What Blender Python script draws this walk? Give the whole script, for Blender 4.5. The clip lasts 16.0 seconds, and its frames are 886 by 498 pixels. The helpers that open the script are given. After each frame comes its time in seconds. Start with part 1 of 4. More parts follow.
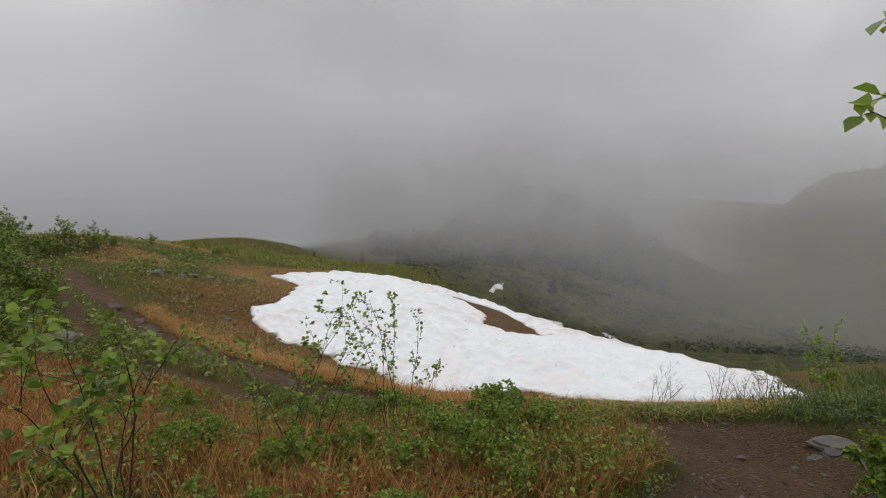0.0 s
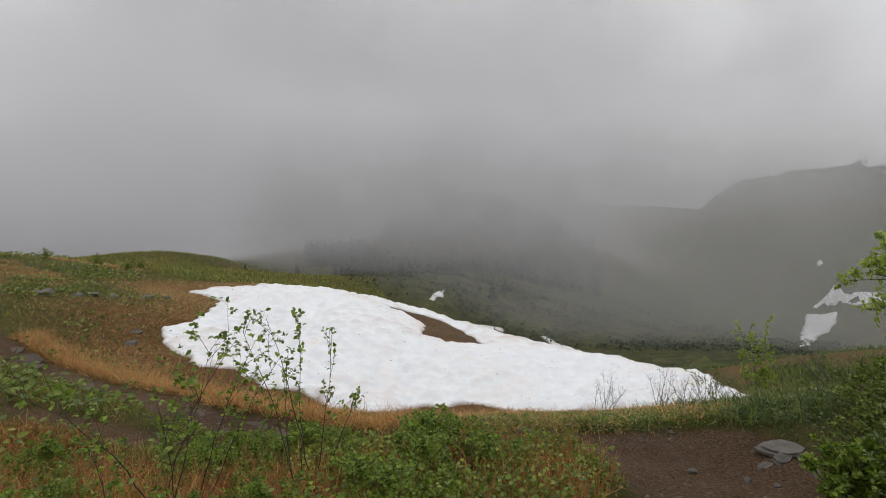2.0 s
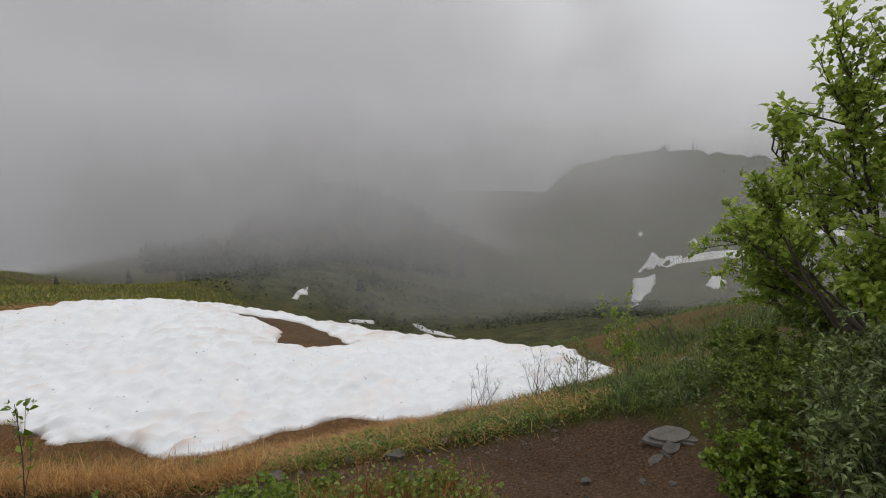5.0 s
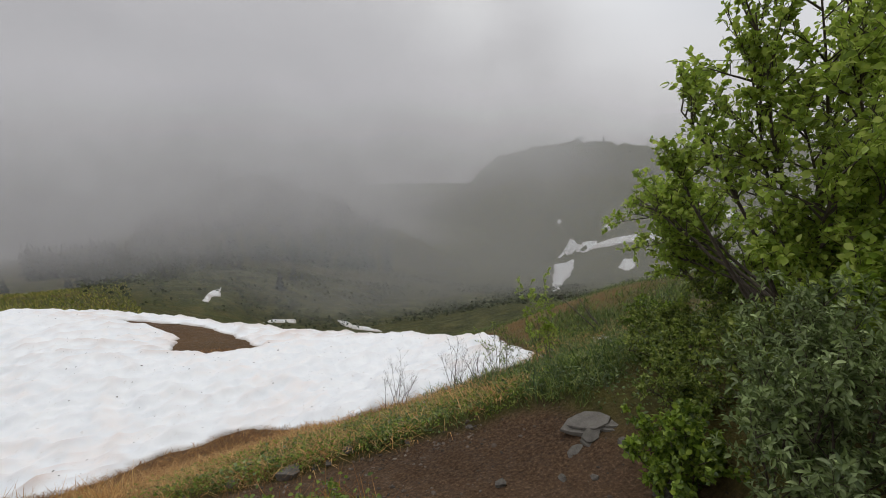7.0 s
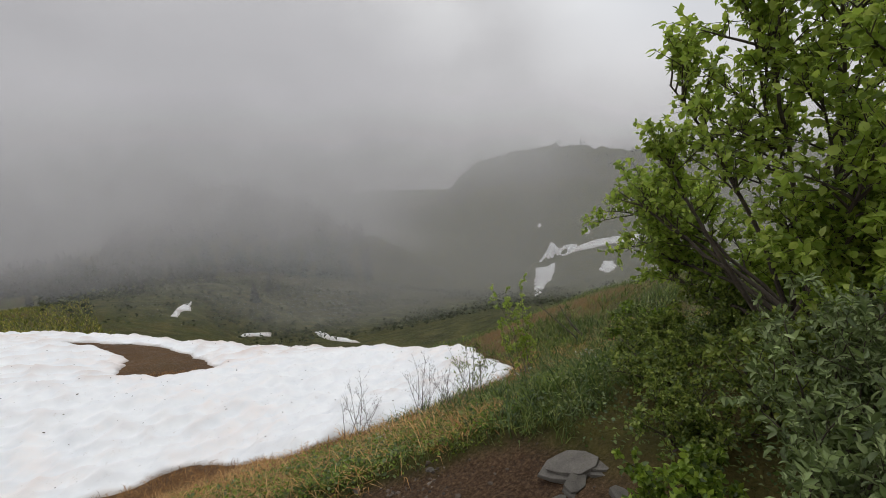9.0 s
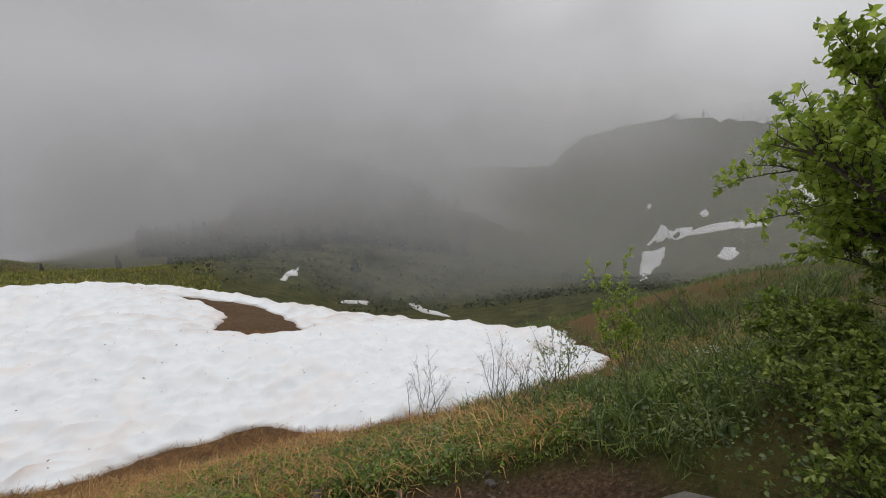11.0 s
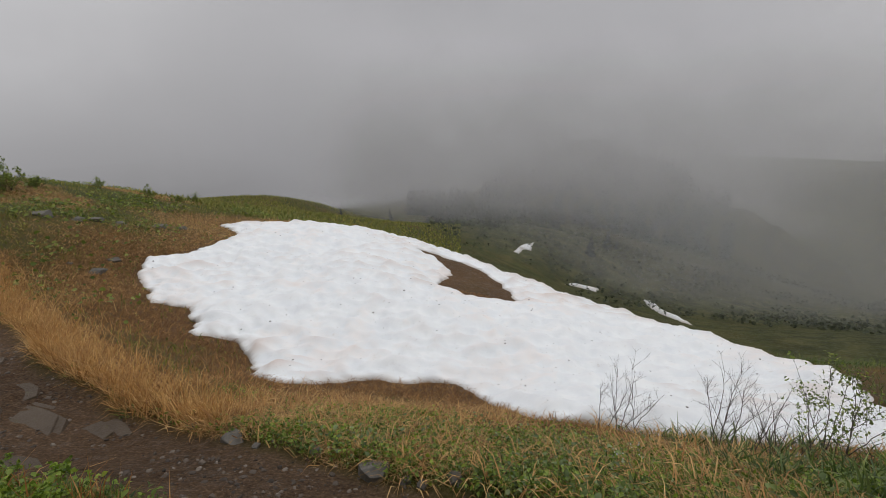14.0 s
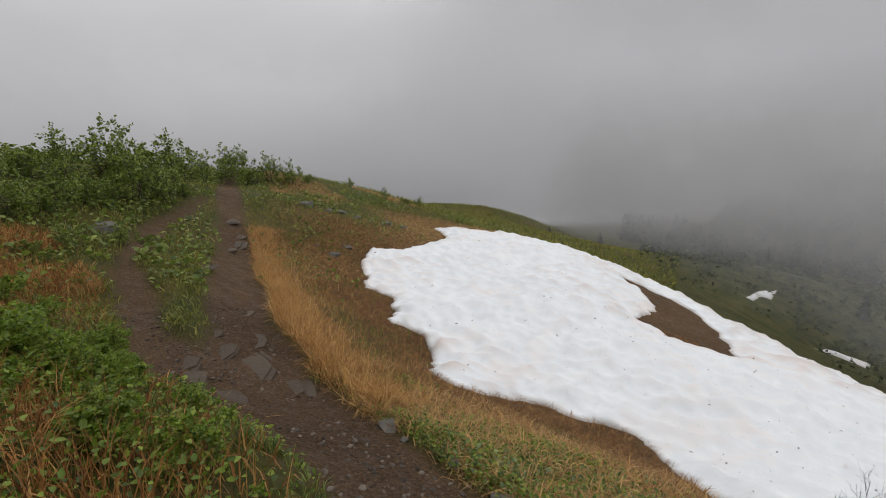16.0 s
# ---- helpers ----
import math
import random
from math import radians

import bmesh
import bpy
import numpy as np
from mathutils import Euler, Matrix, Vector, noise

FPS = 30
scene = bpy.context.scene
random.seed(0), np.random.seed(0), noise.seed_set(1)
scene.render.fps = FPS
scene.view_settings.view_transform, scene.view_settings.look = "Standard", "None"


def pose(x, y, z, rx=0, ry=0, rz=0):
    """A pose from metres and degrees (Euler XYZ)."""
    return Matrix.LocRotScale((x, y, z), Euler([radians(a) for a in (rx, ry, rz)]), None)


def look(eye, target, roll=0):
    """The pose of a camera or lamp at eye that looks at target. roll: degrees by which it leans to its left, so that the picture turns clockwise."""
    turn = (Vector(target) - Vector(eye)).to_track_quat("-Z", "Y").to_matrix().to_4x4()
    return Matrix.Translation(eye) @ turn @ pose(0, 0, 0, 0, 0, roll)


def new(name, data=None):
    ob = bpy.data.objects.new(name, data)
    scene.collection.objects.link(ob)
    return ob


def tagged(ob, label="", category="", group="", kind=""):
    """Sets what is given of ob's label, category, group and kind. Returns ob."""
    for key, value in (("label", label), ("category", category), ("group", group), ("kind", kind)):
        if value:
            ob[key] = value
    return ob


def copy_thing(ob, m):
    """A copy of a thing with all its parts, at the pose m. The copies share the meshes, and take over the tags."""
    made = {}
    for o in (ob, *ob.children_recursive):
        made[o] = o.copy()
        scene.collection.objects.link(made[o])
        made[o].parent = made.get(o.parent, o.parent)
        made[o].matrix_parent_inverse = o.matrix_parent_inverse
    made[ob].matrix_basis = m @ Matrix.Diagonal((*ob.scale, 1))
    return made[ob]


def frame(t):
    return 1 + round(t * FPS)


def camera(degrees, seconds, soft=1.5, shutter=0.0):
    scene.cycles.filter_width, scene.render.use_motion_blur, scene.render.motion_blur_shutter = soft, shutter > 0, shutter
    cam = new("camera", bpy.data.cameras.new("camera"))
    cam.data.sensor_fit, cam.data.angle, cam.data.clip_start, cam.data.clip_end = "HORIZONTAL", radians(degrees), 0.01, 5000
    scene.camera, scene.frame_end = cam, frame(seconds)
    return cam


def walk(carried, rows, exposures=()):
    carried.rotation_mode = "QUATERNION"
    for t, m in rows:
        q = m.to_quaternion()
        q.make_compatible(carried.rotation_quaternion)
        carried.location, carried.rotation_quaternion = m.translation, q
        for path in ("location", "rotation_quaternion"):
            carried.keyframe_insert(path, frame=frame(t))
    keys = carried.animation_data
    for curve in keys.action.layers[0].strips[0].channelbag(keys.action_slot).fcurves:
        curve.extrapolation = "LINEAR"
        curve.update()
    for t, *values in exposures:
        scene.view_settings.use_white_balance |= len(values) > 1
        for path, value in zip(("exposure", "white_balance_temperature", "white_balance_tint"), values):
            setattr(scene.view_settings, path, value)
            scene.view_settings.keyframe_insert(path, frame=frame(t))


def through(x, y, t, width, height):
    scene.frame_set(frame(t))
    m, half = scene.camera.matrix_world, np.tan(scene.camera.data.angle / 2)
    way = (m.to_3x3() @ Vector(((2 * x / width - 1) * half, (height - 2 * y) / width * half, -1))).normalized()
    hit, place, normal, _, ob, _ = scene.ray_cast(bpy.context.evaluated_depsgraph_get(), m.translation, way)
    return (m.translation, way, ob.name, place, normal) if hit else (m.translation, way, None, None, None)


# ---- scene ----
cam = camera(87.0, 16.0, 0.8)
PATH = [
    (0, (-2.756, -4.394, 3.045), (-2.898, -2.448, 2.608), 0.7),
    (0.5, (-2.745, -4.314, 3.017), (-2.839, -2.356, 2.621), 0.9),
    (1, (-2.764, -4.148, 2.978), (-2.79, -2.189, 2.576), 1.0),
    (1.5, (-2.71, -3.996, 2.964), (-2.659, -2.044, 2.531), 0.9),
    (2, (-2.631, -3.792, 2.884), (-2.52, -1.835, 2.485), 0.9),
    (2.5, (-2.616, -3.567, 2.9), (-2.451, -1.618, 2.483), 0.9),
    (3, (-2.538, -3.455, 2.857), (-2.248, -1.528, 2.405), 0.8),
    (3.5, (-2.458, -3.31, 2.767), (-2.04, -1.403, 2.328), 0.7),
    (4, (-2.379, -3.015, 2.736), (-1.887, -1.123, 2.315), 0.4),
    (4.5, (-2.352, -2.921, 2.699), (-1.796, -1.039, 2.31), 0.7),
    (5, (-2.259, -2.742, 2.659), (-1.599, -0.905, 2.224), 0.5),
    (7.5, (-1.657, -2.225, 2.346), (-0.65, -0.556, 1.899), 0.2),
    (8, (-1.526, -2.078, 2.311), (-0.466, -0.439, 1.876), -0.1),
    (10.5, (-0.794, -1.408, 1.986), (-0.047, 0.385, 1.51), -1.3),
    (11, (-0.69, -1.219, 1.877), (-0.069, 0.609, 1.356), -1.2),
    (11.5, (-0.627, -1.122, 1.816), (-0.126, 0.738, 1.279), -0.9),
    (12, (-0.626, -1.055, 1.771), (-0.244, 0.826, 1.207), -0.9),
    (12.5, (-0.599, -0.996, 1.713), (-0.345, 0.896, 1.115), -0.7),
    (13, (-0.381, -0.865, 1.66), (-0.345, 1.053, 1.093), -0.9),
    (13.5, (-0.296, -0.817, 1.641), (-0.483, 1.091, 1.071), -0.9),
    (14, (-0.308, -0.705, 1.602), (-0.679, 1.172, 1.017), -0.7),
    (14.5, (-0.262, -0.603, 1.572), (-0.845, 1.217, 0.982), -0.6),
    (15, (-0.176, -0.517, 1.567), (-0.924, 1.239, 0.969), -0.5),
    (15.5, (-0.188, -0.492, 1.539), (-1.14, 1.177, 0.983), -0.2),
    (16, (-0.163, -0.427, 1.536), (-1.329, 1.116, 1.024), 0.1),
]
walk(cam, [(t, look(eye, target, roll)) for t, eye, target, roll in PATH],
     exposures=[(0, 0.16), (0.5, 0.19), (4, 0.14), (5, 0.09), (7.5, 0.25), (8, 0.27), (10.5, 0.15), (12.5, 0.12), (14, 0.08), (16, 0.14)])

# ---- daylight: a foggy, overcast alpine day ----
world = bpy.data.worlds.new("world")
scene.world = world
world.use_nodes = True
wn, wl = world.node_tree.nodes, world.node_tree.links
wn.clear()
SUN_HEIGHT, SUN_TURN = radians(52), radians(20)
sky = wn.new("ShaderNodeTexSky")
sky.sky_type, sky.sun_disc, sky.sun_elevation, sky.sun_rotation = "NISHITA", False, SUN_HEIGHT, SUN_TURN
sky_level = wn.new("ShaderNodeVectorMath")
sky_level.operation = "SCALE"
sky_level.inputs["Scale"].default_value = 0.1
wl.new(sky.outputs[0], sky_level.inputs[0])
spot = wn.new("ShaderNodeTexCoord")
stretch = wn.new("ShaderNodeMapping")
stretch.inputs["Scale"].default_value = (1.0, 1.0, 2.2)
wl.new(spot.outputs["Generated"], stretch.inputs["Vector"])
billow = wn.new("ShaderNodeTexNoise")
billow.inputs["Scale"].default_value, billow.inputs["Detail"].default_value, billow.inputs["Roughness"].default_value = 1.7, 3.0, 0.42
wl.new(stretch.outputs[0], billow.inputs["Vector"])
cloud = wn.new("ShaderNodeValToRGB")
cloud.color_ramp.elements[0].position, cloud.color_ramp.elements[0].color = 0.30, (0.42, 0.425, 0.44, 1)
cloud.color_ramp.elements[1].position, cloud.color_ramp.elements[1].color = 0.74, (0.61, 0.61, 0.605, 1)
wl.new(billow.outputs["Fac"], cloud.inputs[0])
# overcast: brighter overhead than at the rim
split = wn.new("ShaderNodeSeparateXYZ")
wl.new(spot.outputs["Generated"], split.inputs[0])
rise = wn.new("ShaderNodeMapRange")
rise.interpolation_type = "SMOOTHSTEP"
for key, value in (("From Min", -0.15), ("From Max", 0.75), ("To Min", 1.22), ("To Max", 1.62)):
    rise.inputs[key].default_value = value
wl.new(split.outputs["Z"], rise.inputs["Value"])
lift = wn.new("ShaderNodeVectorMath")
lift.operation = "SCALE"
wl.new(cloud.outputs[0], lift.inputs[0])
wl.new(rise.outputs[0], lift.inputs["Scale"])
veil = wn.new("ShaderNodeMix")
veil.data_type = "RGBA"
veil.inputs["Factor"].default_value = 0.93
wl.new(sky_level.outputs[0], veil.inputs[6])
wl.new(lift.outputs[0], veil.inputs[7])
back = wn.new("ShaderNodeBackground")
back.inputs["Strength"].default_value = 1.0
wl.new(veil.outputs[2], back.inputs["Color"])
wl.new(back.outputs[0], wn.new("ShaderNodeOutputWorld").inputs["Surface"])

sun = new("sun", bpy.data.lights.new("sun", "SUN"))
sun.data.energy, sun.data.angle, sun.data.color = 0.5, radians(40), (1.0, 0.98, 0.95)
sun.matrix_world = look((0, 0, 60), (-12.6, -34.6, 10))


# ---- materials ----
def material(name, rough=0.85):
    m = bpy.data.materials.new(name)
    m.use_nodes = True
    n, l = m.node_tree.nodes, m.node_tree.links
    b = n["Principled BSDF"]
    b.inputs["Roughness"].default_value = rough
    return m, n, l, b


def noise_tex(n, l, scale, detail=4.0, rough=0.6, vector=None):
    t = n.new("ShaderNodeTexNoise")
    t.inputs["Scale"].default_value, t.inputs["Detail"].default_value, t.inputs["Roughness"].default_value = scale, detail, rough
    if vector is None:
        vector = n.new("ShaderNodeTexCoord").outputs["Object"]
    l.new(vector, t.inputs["Vector"])
    return t.outputs["Fac"]


def ramp(n, l, fac, *stops):
    r = n.new("ShaderNodeValToRGB")
    while len(r.color_ramp.elements) < len(stops):
        r.color_ramp.elements.new(0.5)
    for e, (at, c) in zip(r.color_ramp.elements, stops):
        e.position, e.color = at, (*c, 1)
    l.new(fac, r.inputs[0])
    return r.outputs[0]


def blend(n, l, fac, a, b, how="MIX"):
    m = n.new("ShaderNodeMix")
    m.data_type, m.blend_type = "RGBA", how
    for value, slot in ((fac, 0), (a, 6), (b, 7)):
        if isinstance(value, (int, float)):
            m.inputs[slot].default_value = value
        elif isinstance(value, tuple):
            m.inputs[slot].default_value = (*value, 1)
        else:
            l.new(value, m.inputs[slot])
    return m.outputs[2]


def relief_bump(n, l, b, height, strength=0.5, distance=0.02):
    k = n.new("ShaderNodeBump")
    k.inputs["Strength"].default_value, k.inputs["Distance"].default_value = strength, distance
    l.new(height, k.inputs["Height"])
    l.new(k.outputs[0], b.inputs["Normal"])


def attribute(n, name):
    a = n.new("ShaderNodeAttribute")
    a.attribute_name = name
    return a.outputs["Fac"]


def ground_material():
    m, n, l, b = material("ground_soil_and_turf", 0.9)
    fine, mid, wide = noise_tex(n, l, 38, 6, 0.7), noise_tex(n, l, 6, 5, 0.65), noise_tex(n, l, 0.7, 4, 0.55)
    soil = ramp(n, l, fine, (0.34, (0.022, 0.013, 0.008)), (0.52, (0.105, 0.062, 0.034)), (0.68, (0.26, 0.17, 0.10)))
    soil = blend(n, l, 0.35, soil, ramp(n, l, wide, (0.35, (0.048, 0.028, 0.017)), (0.65, (0.16, 0.10, 0.06))))
    straw = ramp(n, l, mid, (0.3, (0.085, 0.043, 0.018)), (0.55, (0.19, 0.10, 0.036)), (0.8, (0.30, 0.165, 0.06)))
    straw = blend(n, l, 0.35, straw, ramp(n, l, fine, (0.3, (0.04, 0.027, 0.015)), (0.7, (0.24, 0.15, 0.06))))
    turf = ramp(n, l, mid, (0.3, (0.025, 0.03, 0.008)), (0.55, (0.07, 0.08, 0.018)), (0.8, (0.14, 0.13, 0.034)))
    turf = blend(n, l, ramp(n, l, wide, (0.45, (0, 0, 0)), (0.62, (0.75, 0.75, 0.75))), turf,
                 ramp(n, l, fine, (0.3, (0.07, 0.05, 0.02)), (0.7, (0.17, 0.125, 0.04))))
    c = blend(n, l, attribute(n, "straw"), turf, straw)
    scrub = ramp(n, l, noise_tex(n, l, 0.9, 6, 0.7), (0.35, (0.026, 0.030, 0.013)), (0.5, (0.062, 0.066, 0.026)), (0.68, (0.125, 0.115, 0.046)))
    c = blend(n, l, attribute(n, "scrub"), c, scrub)
    c = blend(n, l, attribute(n, "soil"), c, soil)
    l.new(c, b.inputs["Base Color"])
    b.inputs["Specular IOR Level"].default_value = 0.12
    r = n.new("ShaderNodeMapRange")
    r.inputs["From Min"].default_value, r.inputs["From Max"].default_value = 0.35, 0.65
    r.inputs["To Min"].default_value, r.inputs["To Max"].default_value = 0.55, 0.95
    l.new(mid, r.inputs[0])
    l.new(r.outputs[0], b.inputs["Roughness"])
    relief_bump(n, l, b, blend(n, l, 0.4, fine, mid), 1.0, 0.07)
    return m


def snow_material():
    m, n, l, b = material("old_snow", 0.6)
    wide, mid, fine = noise_tex(n, l, 0.35, 4, 0.6), noise_tex(n, l, 2.6, 4, 0.6), noise_tex(n, l, 60, 3, 0.7)
    c = ramp(n, l, mid, (0.3, (0.78, 0.80, 0.83)), (0.7, (0.88, 0.89, 0.90)))
    stain = ramp(n, l, blend(n, l, 0.3, wide, mid), (0.51, (0, 0, 0)), (0.68, (0.5, 0.5, 0.5)))
    c = blend(n, l, stain, c, (0.80, 0.65, 0.58))
    c = blend(n, l, ramp(n, l, noise_tex(n, l, 9, 6, 0.75), (0.60, (0, 0, 0)), (0.74, (0.5, 0.5, 0.5))), c, (0.48, 0.42, 0.36))
    c = blend(n, l, attribute(n, "dust_and_cup_shade"), c, (0.62, 0.50, 0.44))
    c = blend(n, l, attribute(n, "rim"), c, (0.40, 0.34, 0.29))
    l.new(c, b.inputs["Base Color"])
    b.inputs["Subsurface Weight"].default_value = 0.0
    relief_bump(n, l, b, blend(n, l, 0.25, mid, fine), 0.6, 0.08)
    return m


def leaf_material(name, dark, mid, light, gloss=0.5, through=0.35, tuft=9.0, shade=0.6):
    m, n, l, b = material(name, gloss)
    g = n.new("ShaderNodeNewGeometry").outputs["Random Per Island"]
    c = ramp(n, l, g, (0.0, dark), (0.5, mid), (1.0, light))
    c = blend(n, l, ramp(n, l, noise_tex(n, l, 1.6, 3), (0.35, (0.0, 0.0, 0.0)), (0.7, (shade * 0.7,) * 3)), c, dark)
    # shading between tufts put into the leaf colour as dark clumps of noise
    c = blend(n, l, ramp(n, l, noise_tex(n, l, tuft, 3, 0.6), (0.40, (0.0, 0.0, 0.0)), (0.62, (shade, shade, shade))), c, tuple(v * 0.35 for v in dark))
    l.new(c, b.inputs["Base Color"])
    t = n.new("ShaderNodeBsdfTranslucent")
    l.new(c, t.inputs["Color"])
    mix = n.new("ShaderNodeMixShader")
    mix.inputs[0].default_value = through
    l.new(b.outputs[0], mix.inputs[1])
    l.new(t.outputs[0], mix.inputs[2])
    l.new(mix.outputs[0], n["Material Output"].inputs["Surface"])
    return m


def bark_material(name, dark, light):
    m, n, l, b = material(name, 0.8)
    f = noise_tex(n, l, 45, 5, 0.7)
    l.new(ramp(n, l, f, (0.3, dark), (0.7, light)), b.inputs["Base Color"])
    relief_bump(n, l, b, f, 0.6, 0.01)
    return m


def stone_material(name, dark, light, rough=0.55, tint=((0.05, 0.042, 0.035), (0.15, 0.135, 0.12)), gloss=0.3):
    m, n, l, b = material(name, rough)
    b.inputs["Specular IOR Level"].default_value = gloss
    k = n.new("ShaderNodeObjectInfo").outputs["Random"]
    f, w = noise_tex(n, l, 30, 6, 0.7), noise_tex(n, l, 4, 5, 0.6)
    c = ramp(n, l, w, (0.3, dark), (0.7, light))
    c = blend(n, l, 0.4, c, ramp(n, l, f, (0.3, dark), (0.75, light)))
    c = blend(n, l, 0.5, c, ramp(n, l, k, (0.0, tint[0]), (1.0, tint[1])))
    c = blend(n, l, ramp(n, l, noise_tex(n, l, 7, 6, 0.7), (0.6, (0, 0, 0)), (0.72, (0.6, 0.6, 0.6))), c, (0.09, 0.085, 0.03))
    l.new(c, b.inputs["Base Color"])
    relief_bump(n, l, b, f, 0.7, 0.015)
    return m


def chip_material():
    m, n, l, b = material("shale_chips", 0.6)
    b.inputs["Specular IOR Level"].default_value = 0.25
    g = n.new("ShaderNodeNewGeometry").outputs["Random Per Island"]
    l.new(ramp(n, l, g, (0.0, (0.03, 0.021, 0.015)), (0.7, (0.10, 0.074, 0.056)), (1.0, (0.19, 0.155, 0.125))), b.inputs["Base Color"])
    return m


def mist_material(name, shade, amount, scale, seed, glow):
    """Drifting fog: a see-through sheet in billows. Far banks emit a set grey that stands in for scattered daylight;
    near ones are lit by the sky.
    """
    m = bpy.data.materials.new(name)
    m.use_nodes = True
    n, l = m.node_tree.nodes, m.node_tree.links
    n.remove(n["Principled BSDF"])
    move = n.new("ShaderNodeMapping")
    move.inputs["Location"].default_value = (seed, seed * 2.3, seed * 0.7)
    move.inputs["Scale"].default_value = (1, 1, 1.3)
    l.new(n.new("ShaderNodeTexCoord").outputs["Object"], move.inputs["Vector"])
    f = noise_tex(n, l, scale, 5, 0.55, move.outputs[0])
    r = n.new("ShaderNodeMapRange")
    r.interpolation_type = "SMOOTHSTEP"
    for key, value in (("From Min", 0.34), ("From Max", 0.64), ("To Min", amount[0]), ("To Max", amount[1])):
        r.inputs[key].default_value = value
    l.new(f, r.inputs[0])
    thin = n.new("ShaderNodeMath")
    thin.operation = "MULTIPLY"
    l.new(r.outputs[0], thin.inputs[0])
    l.new(attribute(n, "body"), thin.inputs[1])
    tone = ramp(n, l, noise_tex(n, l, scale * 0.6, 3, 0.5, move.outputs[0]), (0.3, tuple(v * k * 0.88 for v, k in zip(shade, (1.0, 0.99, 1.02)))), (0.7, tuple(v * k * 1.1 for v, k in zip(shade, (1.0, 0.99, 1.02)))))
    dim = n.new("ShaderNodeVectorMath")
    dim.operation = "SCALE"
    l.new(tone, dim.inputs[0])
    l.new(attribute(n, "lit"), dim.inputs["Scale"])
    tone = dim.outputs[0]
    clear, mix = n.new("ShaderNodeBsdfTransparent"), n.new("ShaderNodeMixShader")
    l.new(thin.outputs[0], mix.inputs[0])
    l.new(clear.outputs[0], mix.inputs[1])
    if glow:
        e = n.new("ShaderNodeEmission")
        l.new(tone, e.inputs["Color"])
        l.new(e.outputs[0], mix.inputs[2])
    else:
        d, t, both = n.new("ShaderNodeBsdfDiffuse"), n.new("ShaderNodeBsdfTranslucent"), n.new("ShaderNodeMixShader")
        l.new(tone, d.inputs["Color"])
        l.new(tone, t.inputs["Color"])
        l.new(d.outputs[0], both.inputs[1])
        l.new(t.outputs[0], both.inputs[2])
        l.new(both.outputs[0], mix.inputs[2])
    l.new(mix.outputs[0], n["Material Output"].inputs["Surface"])
    return m


CHIPS = chip_material()
GROUND, SNOW = ground_material(), snow_material()
SHALE = stone_material("grey_shale", (0.055, 0.048, 0.042), (0.27, 0.25, 0.22), 0.65)
FLAGS = stone_material("wet_brown_shale", (0.045, 0.031, 0.022), (0.12, 0.088, 0.062), 0.5, ((0.05, 0.036, 0.026), (0.12, 0.092, 0.068)), 0.15)
BARK = bark_material("wet_brown_bark", (0.03, 0.022, 0.016), (0.10, 0.075, 0.055))
TWIG = bark_material("grey_twig", (0.06, 0.05, 0.042), (0.17, 0.14, 0.12))
CANE = bark_material("reddish_cane", (0.08, 0.035, 0.018), (0.2, 0.10, 0.05))
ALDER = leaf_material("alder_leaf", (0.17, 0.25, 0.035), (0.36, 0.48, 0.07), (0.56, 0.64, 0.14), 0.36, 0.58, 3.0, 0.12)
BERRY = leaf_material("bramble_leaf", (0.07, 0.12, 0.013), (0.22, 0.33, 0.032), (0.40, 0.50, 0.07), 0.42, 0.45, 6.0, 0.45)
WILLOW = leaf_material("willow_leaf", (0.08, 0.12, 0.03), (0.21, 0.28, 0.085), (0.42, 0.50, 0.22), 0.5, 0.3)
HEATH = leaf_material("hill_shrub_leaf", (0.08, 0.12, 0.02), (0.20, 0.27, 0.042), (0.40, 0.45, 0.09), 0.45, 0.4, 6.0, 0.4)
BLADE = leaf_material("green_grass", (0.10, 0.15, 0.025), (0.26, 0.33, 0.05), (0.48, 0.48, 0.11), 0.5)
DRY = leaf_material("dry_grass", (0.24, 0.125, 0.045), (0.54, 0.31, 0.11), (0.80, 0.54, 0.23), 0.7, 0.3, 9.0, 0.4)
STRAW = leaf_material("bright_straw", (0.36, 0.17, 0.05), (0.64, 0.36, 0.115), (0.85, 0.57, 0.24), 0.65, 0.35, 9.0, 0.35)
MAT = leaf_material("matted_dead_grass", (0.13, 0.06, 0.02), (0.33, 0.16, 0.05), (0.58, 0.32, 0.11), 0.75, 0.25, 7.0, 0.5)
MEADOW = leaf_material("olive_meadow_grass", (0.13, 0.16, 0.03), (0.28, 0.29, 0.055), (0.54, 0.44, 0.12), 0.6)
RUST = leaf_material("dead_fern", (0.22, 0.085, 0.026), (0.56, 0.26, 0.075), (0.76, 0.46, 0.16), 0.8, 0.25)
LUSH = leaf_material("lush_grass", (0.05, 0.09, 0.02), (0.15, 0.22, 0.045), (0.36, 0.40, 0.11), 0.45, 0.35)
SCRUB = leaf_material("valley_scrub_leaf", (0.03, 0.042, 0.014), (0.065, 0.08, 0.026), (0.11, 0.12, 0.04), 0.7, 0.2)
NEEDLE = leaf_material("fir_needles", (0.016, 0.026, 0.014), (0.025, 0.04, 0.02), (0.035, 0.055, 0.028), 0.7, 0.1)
PETAL = leaf_material("white_petal", (0.6, 0.6, 0.55), (0.75, 0.75, 0.7), (0.8, 0.8, 0.78), 0.6, 0.3)
